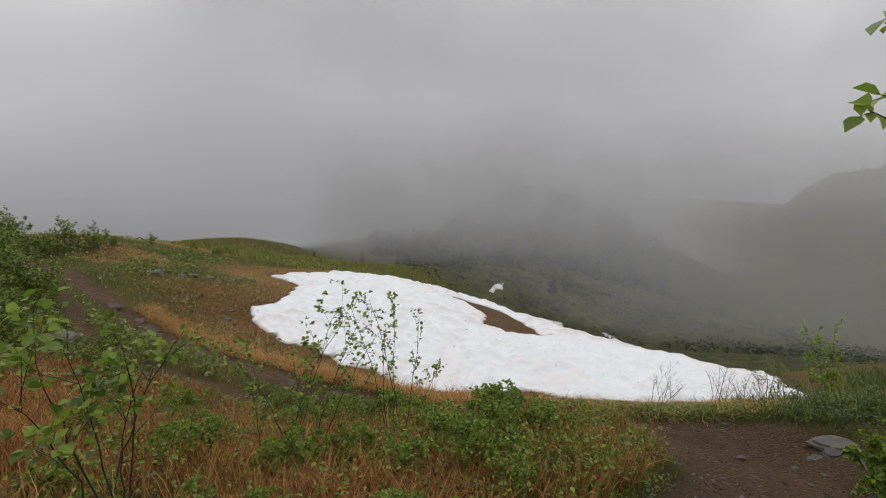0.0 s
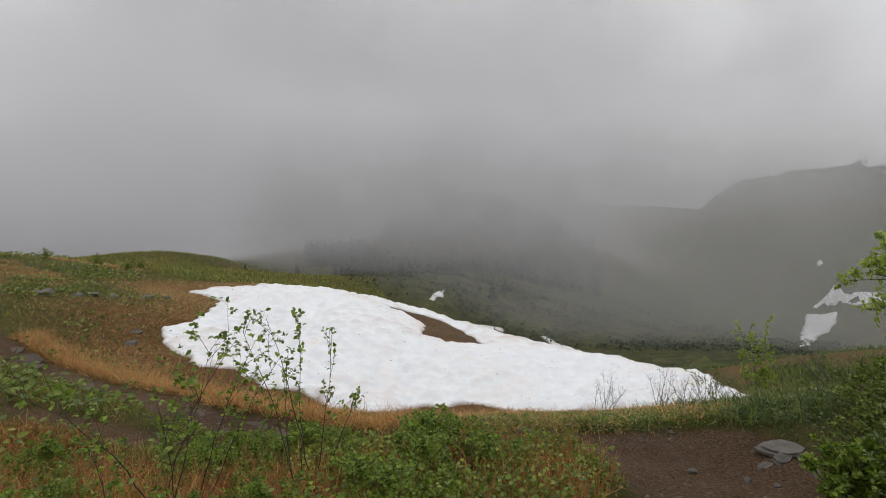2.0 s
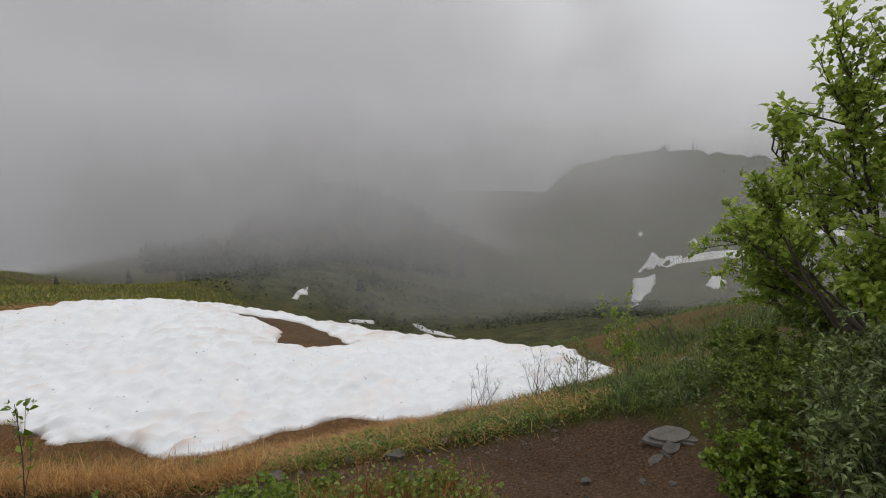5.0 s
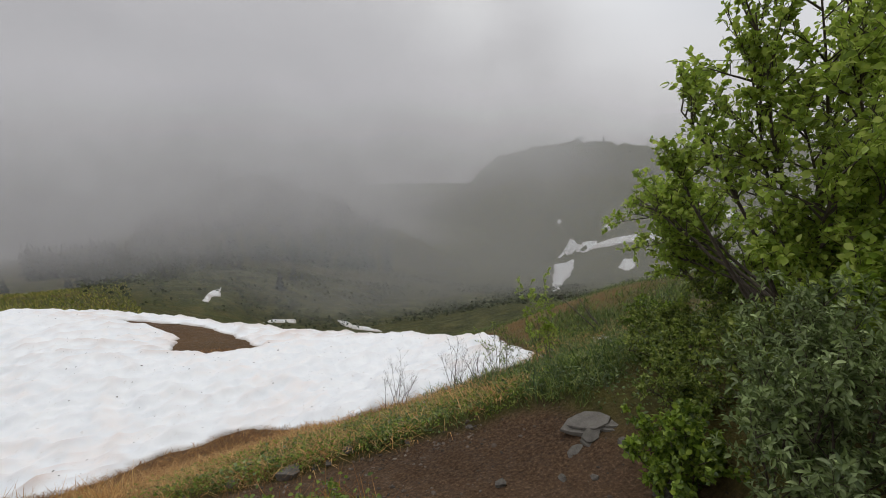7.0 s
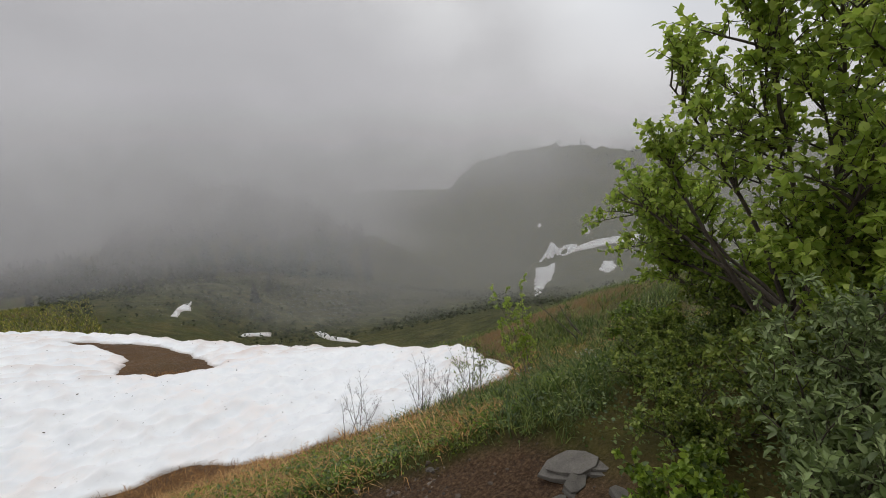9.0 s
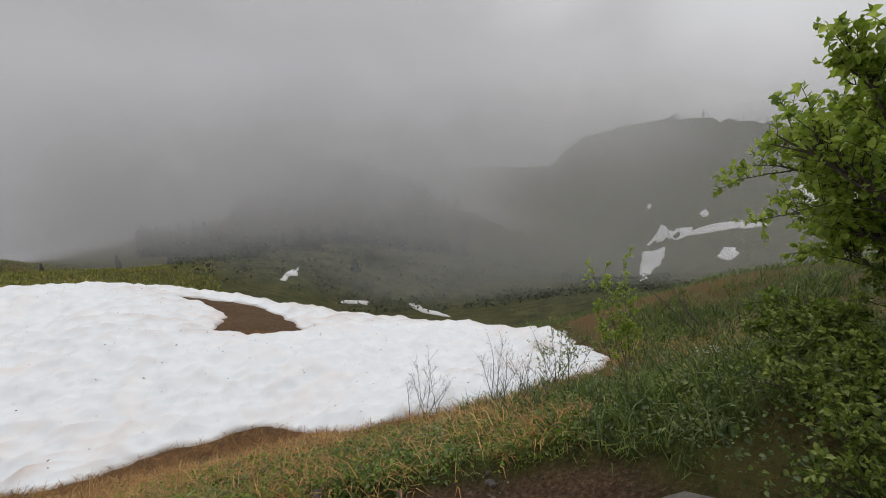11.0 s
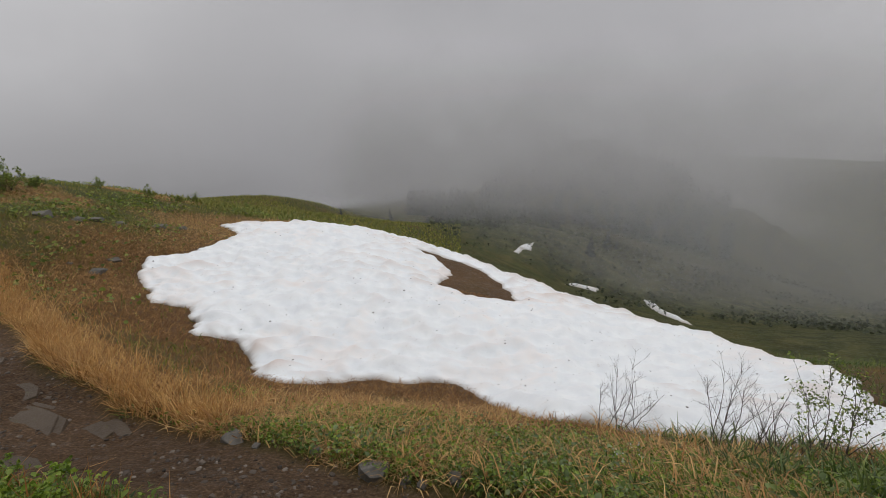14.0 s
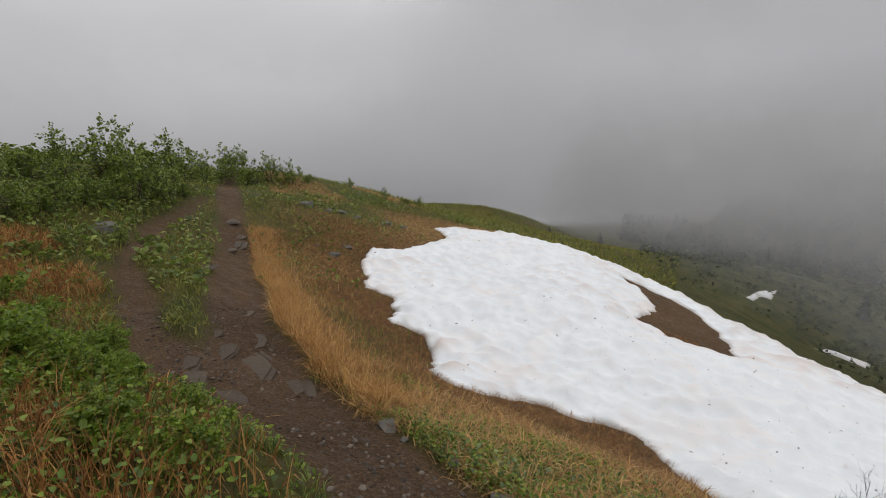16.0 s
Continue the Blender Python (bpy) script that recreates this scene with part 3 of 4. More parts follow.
def leaves(heap, rng, at, ahead, size, wide=0.32, fold=0.12, flat=0.7):
    """Pointed leaves, folded along the rib."""
    n = len(at)
    ahead = unit(ahead)
    up = unit(np.array([0, 0, 1.0]) * flat + rng.normal(0, 0.5, (n, 3)))
    side = unit(np.cross(ahead, up))
    up = np.cross(side, ahead)
    s = np.asarray(size)[:, None]
    w = wide * rng.uniform(0.8, 1.2, (n, 1))
    co = np.stack([at, at + s * (0.30 * ahead - 0.8 * w * side + fold * up), at + s * (0.62 * ahead - 0.85 * w * side + fold * up),
                   at + s * (ahead - 0.12 * up), at + s * (0.62 * ahead + 0.85 * w * side + fold * up),
                   at + s * (0.30 * ahead + 0.8 * w * side + fold * up), at + s * 0.5 * ahead], 1)
    k = (np.arange(n) * 7)[:, None]
    t = np.concatenate([k + np.array(f) for f in ((0, 6, 1), (1, 6, 2), (2, 6, 3), (3, 6, 4), (4, 6, 5), (5, 6, 0))])
    heap.add(co.reshape(-1, 3), tri=t)


def sprout(heap, rng, paths, each, size, wide=0.32, triple=False, first=0.15, flat=0.7):
    """Leaves set along twigs."""
    at, way = [], []
    for p in paths:
        for s in rng.uniform(first, 1.0, each):
            k = min(int(s * (len(p) - 1)), len(p) - 2)
            q = p[k] + (p[k + 1] - p[k]) * (s * (len(p) - 1) - k)
            d = unit(unit(p[k + 1] - p[k]) * 0.5 + unit(rng.normal(0, 1, 3)) * 0.9 + np.array([0, 0, -0.1]))
            at.append(q)
            way.append(d)
    if not at:
        return
    at, way = np.array(at), np.array(way)
    sz = size * rng.uniform(0.55, 1.2, len(at))
    if triple:
        turn = unit(np.cross(way, (0, 0, 1.0)))
        at = np.concatenate([at + way * sz[:, None] * 0.5] * 3)
        way = np.concatenate([way, way * 0.35 + turn, way * 0.35 - turn])
        sz = np.concatenate([sz, sz * 0.8, sz * 0.8])
    leaves(heap, rng, at, way, sz, wide, 0.10, flat)


def part(name, me, parent, label="", kind=""):
    ob = new(name, me)
    ob.parent = parent
    return tagged(ob, label, kind=kind)


def woody(name, rng, base, ends, thick, bark, leaf, leaf_size, sides=(9, 0.35), twigs=(3, 0.14), each=5, label="", category="shrub",
          group="", wide=0.34, triple=False, sag=0.15, stem_name="stem", bare=0.15, flat=0.7, roots=0.08):
    """A shrub or tree: stems from the base to the given ends, side branches, twigs, foliage."""
    base = np.asarray(base, float)
    top = new(name)
    top.location = base
    green = Heap()
    for end in ends:
        h = Heap()
        end = np.asarray(end, float) - base
        root = np.array([*rng.normal(0, roots, 2), -0.08])
        stem = arc(rng, root, end, sag, 12)
        tube(h, stem, thick, thick * 0.22, 6)
        reach = np.linalg.norm(end - root)
        side = shoots(rng, stem, sides[0], sides[1] * reach, first=bare)
        small = []
        for p in side:
            tube(h, p, thick * 0.36, thick * 0.10, 4)
            for q in shoots(rng, p, twigs[0], twigs[1] * reach, first=0.3):
                tube(h, q, thick * 0.15, thick * 0.06, 3)
                small.append(q)
        part(stem_name, h.mesh(stem_name, bark), top)
        if leaf:
            sprout(green, rng, side + small + [stem[6:]], each, leaf_size, wide, triple, flat=flat)
    if leaf:
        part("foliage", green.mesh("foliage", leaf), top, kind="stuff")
    return tagged(top, label, category, group)


def rng_of(k):
    return np.random.default_rng(k)


# the alder at the bend of the trail
woody("alder_tree", rng_of(5), (3.15, -0.35, land_at(3.15, -0.35)),
      [(3.35, 1.6, 1.45), (3.6, 1.65, 1.05), (3.6, 1.5, 0.75), (3.2, 1.2, 1.05), (4.1, 1.9, 1.55), (2.12, 0.42, 2.65), (3.3, 1.3, 1.7), (2.19, -0.09, 2.93), (2.18, -0.07, 3.35), (2.35, -0.40, 3.48),
       (2.6, 0.7, 2.1), (2.6, -0.9, 4.0), (3.3, -0.2, 4.3), (3.9, -0.7, 4.1), (4.2, 0.0, 3.4), (2.4, -1.5, 3.3),
       (1.9, -1.2, 2.4), (2.15, -0.45, 1.73), (1.91, -0.90, 2.19), (1.98, -1.12, 1.56), (2.8, 1.35, 1.75), (2.27, -0.46, 2.56), (2.09, -0.83, 2.78), (2.18, -1.08, 2.08), (2.27, -0.74, 1.64)],
      0.026, BARK, ALDER, 0.064, (15, 0.30), (7, 0.13), 10, "leafy multi-stemmed alder tree leaning over the trail bend", "tree", wide=0.36,
      stem_name="trunk", bare=0.46, sag=0.1, roots=0.16)
# an overhanging spray of the next alder uphill
woody("alder_sapling", rng_of(6), (0.3, -3.2, land_at(0.3, -3.2)),
      [(-1.47, -2.80, 3.17), (-1.50, -2.84, 3.37), (-0.2, -2.9, 3.6), (0.6, -2.6, 3.3), (0.9, -3.4, 3.5)],
      0.02, BARK, ALDER, 0.075, (4, 0.12), (2, 0.05), 3, "slim young alder with a few broad green leaves", "tree", wide=0.38, bare=0.55, stem_name="trunk")

# shrubs that crowd the inner bank of the bend
for k, (x, y, high, spread, mat, size, wide, many, label) in enumerate((
        (0.72, -0.85, 0.45, 0.42, BERRY, 0.040, 0.38, 11, "low bright-green leafy shrub beside the shale outcrop"),
        (0.62, -1.55, 0.85, 0.50, WILLOW, 0.046, 0.20, 14, "grey-green willow shrub with narrow leaves"),
        (1.25, -1.20, 0.95, 0.60, WILLOW, 0.046, 0.20, 14, "grey-green willow shrub with narrow leaves"),
        (0.35, -2.30, 0.95, 0.55, WILLOW, 0.046, 0.20, 14, "grey-green willow shrub with narrow leaves"),
        (1.10, -2.10, 1.20, 0.60, HEATH, 0.06, 0.30, 10, "dense dark-green shrub on the bank"),
        (1.35, -0.45, 0.26, 0.50, HEATH, 0.032, 0.28, 11, "dense low shrub with small dull-green leaves"),
        (1.90, 0.10, 0.24, 0.60, HEATH, 0.034, 0.30, 11, "dense low shrub with small dull-green leaves"),
        (1.85, -0.75, 0.55, 0.65, HEATH, 0.045, 0.30, 11, "dense dark-green shrub under the alder"),
        (2.55, 0.55, 0.26, 0.65, HEATH, 0.036, 0.32, 11, "dense low shrub with small dull-green leaves"),
        (2.45, -1.30, 1.10, 0.70, ALDER, 0.075, 0.36, 10, "dense dark-green shrub under the alder"),
        (3.30, 0.35, 0.35, 0.70, HEATH, 0.04, 0.32, 11, "dense dark-green shrub under the alder"),
        (3.35, 1.15, 0.30, 0.60, BERRY, 0.05, 0.34, 10, "low leafy green shrub on the grassy slope"),
        (4.10, 0.10, 0.75, 0.80, ALDER, 0.08, 0.36, 9, "dense dark-green shrub under the alder"),
        (3.70, -1.20, 1.70, 0.80, ALDER, 0.08, 0.36, 9, "dense dark-green shrub under the alder"))):
    r = rng_of(20 + k)
    z = land_at(x, y)
    ends = [(x + spread * np.cos(a) * q, y + spread * np.sin(a) * q, z + high * (1.08 - 0.45 * q) * r.uniform(0.8, 1.1))
            for a, q in zip(np.arange(13) * 2.4, np.linspace(0.05, 1.0, 13))]
    woody("bank_shrub", r, (x, y, z), ends, 0.009, BARK, mat, size, (9, 0.38), (3, 0.2), many, label, "shrub", "shrubs on the bank", wide, bare=0.1)

# tall bramble bushes in front of the trail
woody("bramble_bush", rng_of(50), (-3.32, -0.95, land_at(-3.32, -0.95)),
      [(-3.61, -0.85, 1.82), (-3.23, -0.72, 1.70), (-3.42, -0.76, 1.70), (-3.74, -0.91, 1.75), (-3.03, -0.72, 1.23), (-3.47, -0.92, 1.55)],
      0.005, BARK, BERRY, 0.034, (6, 0.2), (3, 0.08), 3, "tall thin bramble bush with small new leaves, above the trail", "shrub", wide=0.36, bare=0.45, sag=0.05)
woody("bramble_bush", rng_of(51), (-4.15, -1.2, land_at(-4.15, -1.2)),
      [(-3.82, -1.21, 1.75), (-3.70, -1.14, 1.78), (-3.64, -0.99, 1.72), (-3.47, -1.02, 1.64), (-4.33, -1.84, 1.81), (-4.05, -1.36, 1.50), (-4.21, -1.66, 1.43)],
      0.005, BARK, BERRY, 0.034, (7, 0.28), (3, 0.10), 2, "spreading bramble bush with green toothed leaves", "shrub", wide=0.40, triple=True, bare=0.4, sag=0.12)
woody("bramble_bush", rng_of(52), (-4.75, -2.35, land_at(-4.75, -2.35)),
      [(-3.98, -2.63, 2.26), (-4.14, -2.81, 2.32), (-4.16, -3.11, 2.35), (-4.32, -2.85, 2.26), (-4.13, -3.23, 2.26), (-4.13, -2.67, 2.14)],
      0.006, BARK, BERRY, 0.046, (5, 0.22), (2, 0.09), 2, "near bramble bush with broad green toothed leaves on dark canes", "shrub", wide=0.42, triple=True, bare=0.45, sag=0.15)

# low bramble cover: four patterns set out again and again
def bramble(k, high, spread, canes):
    r = rng_of(60 + k)
    ends = [(spread * np.cos(a) * q, spread * np.sin(a) * q, high * r.uniform(0.7, 1.1) * (1.1 - 0.4 * q)) for a, q in
            zip(np.arange(canes) * 2.4, np.linspace(0.15, 1.0, canes))]
    return woody("low_bramble", r, (0, 0, 0), ends, 0.003, CANE, BERRY, 0.034, (5, 0.35), (3, 0.2), 5,
                 "low green bramble with toothed leaves and reddish canes", "shrub", "low brambles along the trail", 0.42, True, bare=0.25)


patterns = [bramble(0, 0.42, 0.26, 8), bramble(1, 0.52, 0.24, 7), bramble(2, 0.34, 0.30, 8), bramble(3, 0.26, 0.22, 7)]
r = rng_of(70)
laid = 0
for _ in range(900):
    x, y = r.uniform(-6.2, -1.0), r.uniform(-3.4, 0.9)
    gap = float(trail_gap(x, y))
    open_view = (x + 2.2) ** 2 + (y + 3.6) ** 2 > 1.0 and float(line_distance(np.array(x), np.array(y), TRAIL, TRAIL_HALF)) > 0.28
    share = (0.7 if y < -0.6 else 0.4) if x > -3.2 else (0.85 if y > -0.5 and x > -4.6 else 0.16)
    if gap < 0.22 or not open_view or r.uniform() > share or laid >= 120:
        continue
    size = 0.7 if gap < 0.6 else 1.0
    m = pose(x, y, land_at(x, y), 0, 0, r.uniform(0, 360)) @ Matrix.Scale(size * r.uniform(0.5, 0.88), 4)
    if laid < 4:
        patterns[laid].matrix_basis = m
    else:
        o = copy_thing(patterns[laid % 4], m)
        o.scale = m.to_scale()
    laid += 1

# bare and half-leafed shrubs at the lip of the snow
for k, (x, y, high, spread, mat, each, label) in enumerate((
        (0.60, 3.30, 0.75, 0.42, None, 0, "leafless grey shrub at the snow's edge"),
        (1.30, 2.85, 0.75, 0.40, None, 0, "leafless grey shrub at the snow's edge"),
        (1.60, 2.75, 0.55, 0.40, None, 0, "leafless grey shrub at the snow's edge"),
        (1.98, 2.75, 0.80, 0.50, HEATH, 3, "half-leafed shrub at the snow's edge"))):
    rr = rng_of(90 + k)
    z = land_at(x, y)
    ends = [(x + spread * np.cos(a) * q, y + spread * np.sin(a) * q, z + high * (1.05 - 0.5 * q)) for a, q in zip(np.arange(9) * 2.4, np.linspace(0.1, 1, 9))]
    woody("bare_shrub", rr, (x, y, z), ends, 0.005, TWIG, mat, 0.024, (8, 0.34), (4, 0.14), each, label, "shrub", "shrubs at the snow's edge", bare=0.3, sag=0.02)
woody("young_willow", rng_of(95), (2.75, 2.55, land_at(2.75, 2.55)),
      [(2.55, 3.14, 0.27), (2.77, 3.10, 0.21), (2.91, 2.98, 0.35), (2.59, 2.98, -0.17), (2.95, 2.81, 0.00), (2.76, 2.84, -0.12)],
      0.006, TWIG, ALDER, 0.033, (12, 0.17), (3, 0.07), 9, "upright young willow with sparse fresh green leaves", "shrub", bare=0.2, sag=0.0)
woody("dead_branch", rng_of(96), (4.15, 2.75, land_at(4.15, 2.75)), [(3.44, 3.31, -0.08), (3.76, 3.13, -0.05), (3.91, 2.96, -0.48)],
      0.012, TWIG, None, 0.0, (6, 0.2), (2, 0.07), 0, "fallen grey dead branch leaning out of the grass", "branch", bare=0.3, sag=0.05)

# shrubs on the knoll
def knoll_shrub(k, high, spread):
    rr = rng_of(110 + k)
    ends = [(spread * np.cos(a) * q, spread * np.sin(a) * q, high * rr.uniform(0.75, 1.1) * (1.1 - 0.5 * q)) for a, q in zip(np.arange(9) * 2.4, np.linspace(0.05, 1, 9))]
    return woody("knoll_shrub", rr, (0, 0, 0), ends, 0.010, BARK, HEATH, 0.075, (8, 0.4), (3, 0.2), 5,
                 "rounded green shrub on the grassy knoll", "shrub", "shrubs on the knoll", 0.4, bare=0.15)


knoll = [knoll_shrub(0, 1.0, 0.8), knoll_shrub(1, 0.75, 0.9), knoll_shrub(2, 1.25, 0.8)]
spots = [(-9.5, 1.2, 0.90), (-9.9, 1.6, 0.90), (-10.4, 2.0, 0.95), (-10.8, 2.5, 0.90), (-11.1, 3.0, 0.85), (-11.5, 3.6, 0.80), (-11.8, 4.2, 0.75), (-11.9, 1.9, 1.10), (-12.3, 2.6, 1.10), (-12.5, 3.5, 1.00), (-12.5, 5.0, 0.50), (-16.4, 7.4, 0.80), (-17.4, 8.7, 0.80), (-16.6, 9.2, 0.80), (-16.6, 10.1, 0.80), (-16.1, 10.7, 0.70), (-16.2, 11.6, 0.50), (-16.6, 14.2, 0.35), (-15.5, 15.3, 0.40), (-14.8, 16.0, 0.40), (-15.0, 17.2, 0.35), (-14.5, 20.1, 0.35), (-8.0, 1.0, 0.50), (-8.4, 1.5, 0.50), (-8.8, 2.3, 0.60), (-9.1, 2.8, 0.50), (-7.6, 1.1, 0.40), (-13.3, 4.1, 1.0), (-13.8, 4.8, 1.05), (-14.4, 5.5, 1.0), (-15.2, 6.3, 0.9), (-12.9, 4.6, 0.7), (-18.2, 9.4, 0.9), (-18.8, 10.2, 0.8)]
for k, (x, y, s) in enumerate(spots):
    m = pose(x, y, land_at(x, y) - 0.05, 0, 0, k * 77) @ Matrix.Scale(s * (0.52 if x > -9.2 else 0.66 if y < 3.2 and x > -12.8 else 0.98), 4)
    if k < 3:
        knoll[k].matrix_basis = m
    else:
        copy_thing(knoll[k % 3], m).scale = m.to_scale()


# small firs on the far ridge and across the valley
def fir(k, high):
    rr = rng_of(130 + k)
    top = new("fir_tree")
    h = Heap()
    tube(h, [(0, 0, -0.3), (0.02, 0, high * 0.5), (0, 0.01, high)], high * 0.025, 0.01, 6)
    part("trunk", h.mesh("trunk", BARK), top)
    g = Heap()
    for level in np.linspace(0.06, 0.97, 17):
        n = int(5 + 9 * (1 - level))
        a = rr.uniform(0, 6.28) + np.arange(n) * 6.28 / n + rr.normal(0, 0.2, n)
        long = high * 0.24 * (1.02 - level) * rr.uniform(0.6, 1.2, n) + 0.05
        way = np.c_[np.cos(a), np.sin(a), rr.normal(-0.25, 0.15, n)]
        at = np.tile([0, 0, level * high], (n, 1))
        leaves(g, rr, at, way, long, 0.34, -0.1)
        leaves(g, rr, at + way * long[:, None] * 0.4, way + rr.normal(0, 0.5, way.shape), long * 0.6, 0.4, -0.1)
    part("foliage", g.mesh("foliage", NEEDLE), top, kind="stuff")
    return tagged(top, "small dark fir standing in the fog", "tree", "firs in the fog")


firs = [fir(0, 3.0), fir(1, 2.4), fir(2, 3.6)]
rr = rng_of(140)
stand = [(-17.0, 51.5, 0.95), (-17.9, 52.0, 0.6), (-19.4, 50.9, 0.35), (-20.3, 50.3, 0.3), (-21.2, 51.0, 0.3), (-22.4, 49.6, 0.3), (-16.2, 51.8, 0.45)]
stand += [(rr.uniform(-13, 3), rr.uniform(53, 64), rr.uniform(0.7, 1.2)) for _ in range(34)]
stand += [(rr.uniform(-6, 8), rr.uniform(40, 50), rr.uniform(0.4, 0.8)) for _ in range(12)]
for k, (x, y, s) in enumerate(stand):
    m = pose(x, y, land_at(x, y), 0, 0, k * 51) @ Matrix.Scale(s, 4)
    if k < 3:
        firs[k].matrix_basis = m
    else:
        copy_thing(firs[k % 3], m).scale = m.to_scale()

# ---- woods and scrub that nobody could count ----
def wood(name, rng, x, y, high, label):
    """Firs far off in the fog: tiers of drooping boughs round a spire."""
    h = Heap()
    z = land(x, y)
    for level in np.linspace(0.04, 0.92, 8):
        for k in range(5):
            a = rng.uniform(0, 6.28, len(x))
            at = np.c_[x, y, z + level * high]
            leaves(h, rng, at, np.c_[np.cos(a), np.sin(a), rng.normal(-0.35, 0.15, len(x))], high * 0.27 * (1.06 - level) * rng.uniform(0.6, 1.2, len(x)), 0.42, -0.1)
    leaves(h, rng, np.c_[x, y, z + 0.8 * high], np.tile([0.02, 0.0, 1.0], (len(x), 1)), 0.22 * high, 0.16)
    return tagged(new(name, h.mesh(name, NEEDLE)), label, "woods", kind="stuff")


rr = rng_of(150)
a, d = np.radians(rr.uniform(-15, 22, 520)), rr.uniform(70, 90, 520)
wood("fir_wood", rr, -1 + d * np.sin(a), -1 + d * np.cos(a), rr.uniform(2.0, 4.2, 520), "dark fir wood on a slope deep in the fog")
a, d = np.radians(rr.uniform(-10.5, -1.0, 110)), rr.uniform(54, 66, 110)
wood("fir_wood", rr, -1 + d * np.sin(a), -1 + d * np.cos(a), rr.uniform(1.4, 3.0, 110), "stand of dark firs at the foot of the meadow")
a, d = np.radians(rr.uniform(22, 62, 420)), rr.uniform(138, 150, 420)
wood("crest_scrub", rr, -1 + d * np.sin(a), -1 + d * np.cos(a), rr.uniform(0.6, 2.0, 420), "low dark scrub along the crest of the far hill")
a, d = np.radians(rr.uniform(-12, 75, 16000)), 30 + 42 * rr.uniform(0, 1, 16000) ** 0.8
x, y = -1 + d * np.sin(a), -1 + d * np.cos(a)
keep = rr.uniform(0, 1, len(x)) < scrub_share(x, y) * np.clip(rough(x / 4, y / 4, 47, 4) * 4 + 0.5, 0.05, 1)
x, y = x[keep], y[keep]
h = Heap()
for lift in (0.1, 0.3, 0.5):
    a = rr.uniform(0, 6.28, len(x))
    leaves(h, rr, np.c_[x, y, land(x, y) + lift * rr.uniform(0.3, 1.2, len(x))], np.c_[np.cos(a), np.sin(a), rr.normal(0.3, 0.4, len(x))], rr.uniform(0.12, 0.34, len(x)), 0.45)
tagged(new("valley_scrub", h.mesh("valley_scrub", SCRUB)), "dull green alder scrub on the misty valley side", "scrub", kind="stuff")

# ---- snow left lying in the valley ----
FAR_LABEL = "small far patch of old snow on the misty slope"
far_snow([(-1.6, 33.4), (-1.0, 36.1), (-0.1, 37.9), (-0.3, 35.4), (-0.9, 35.0), (-1.2, 33.4)], FAR_LABEL, 0.25, 0.2)
far_snow([(8.1, 34.1), (8.8, 33.4), (8.9, 28.3), (8.1, 23.2), (8.0, 25.1), (8.1, 28.2), (8.1, 31.9)], FAR_LABEL, 0.25, 0.2)
far_snow([(2.1, 32.1), (3.0, 33.9), (3.7, 34.2), (5.0, 34.7), (4.8, 33.7), (3.6, 33.6)], FAR_LABEL, 0.25, 0.2)
far_snow([(75.2, 82.1), (81.8, 83.1), (85.4, 78.0), (90.5, 70.1), (92.0, 65.0), (85.5, 59.9), (84.1, 64.7), (83.2, 75.6), (81.0, 79.9), (77.8, 81.0)], FAR_LABEL, 0.6, 1.2)
far_snow([(73.3, 79.2), (75.7, 78.5), (79.7, 79.0), (71.5, 70.8), (51.3, 52.7), (39.9, 42.7), (60.1, 64.9)], FAR_LABEL, 0.6, 1.0)
far_snow([(68.2, 56.2), (74.6, 60.4), (74.4, 57.5), (68.3, 52.2), (61.6, 48.5)], FAR_LABEL, 0.6, 1.0)
far_snow([(88.3, 79.4), (90.1, 79.0), (89.7, 77.0), (88.3, 77.6)], FAR_LABEL, 0.5, 0.6)
far_snow([(82.9, 89.3), (83.8, 89.2), (83.5, 88.2), (82.6, 88.2)], FAR_LABEL, 0.4, 0.4)
far_snow([(103.7, 70.2), (111.2, 71.5), (109.3, 59.4), (99.2, 52.5), (95.1, 58.2), (101.7, 67.0)], FAR_LABEL, 0.7, 1.2)


# ---- stones ----
def finish_stone(bm):
    bmesh.ops.bevel(bm, geom=bm.edges[:], offset=0.006, segments=1, affect="EDGES")
    me = bpy.data.meshes.new("stone")
    bm.to_mesh(me)
    bm.free()
    me.materials.append(SHALE)
    return me


def lump(k):
    """A broken stone: the hull of scattered corners, its edges worn."""
    rr = rng_of(200 + k)
    bm = bmesh.new()
    for _ in range(18):
        v = unit(rr.normal(0, 1, 3)) * rr.uniform(0.8, 1.0)
        bm.verts.new((v[0] * 0.5, v[1] * 0.4, np.clip(v[2], -0.7, 0.6) * 0.42))
    bmesh.ops.convex_hull(bm, input=bm.verts)
    bmesh.ops.delete(bm, geom=[v for v in bm.verts if not v.link_faces], context="VERTS")
    bmesh.ops.dissolve_limit(bm, angle_limit=0.25, verts=bm.verts, edges=bm.edges)
    return finish_stone(bm)


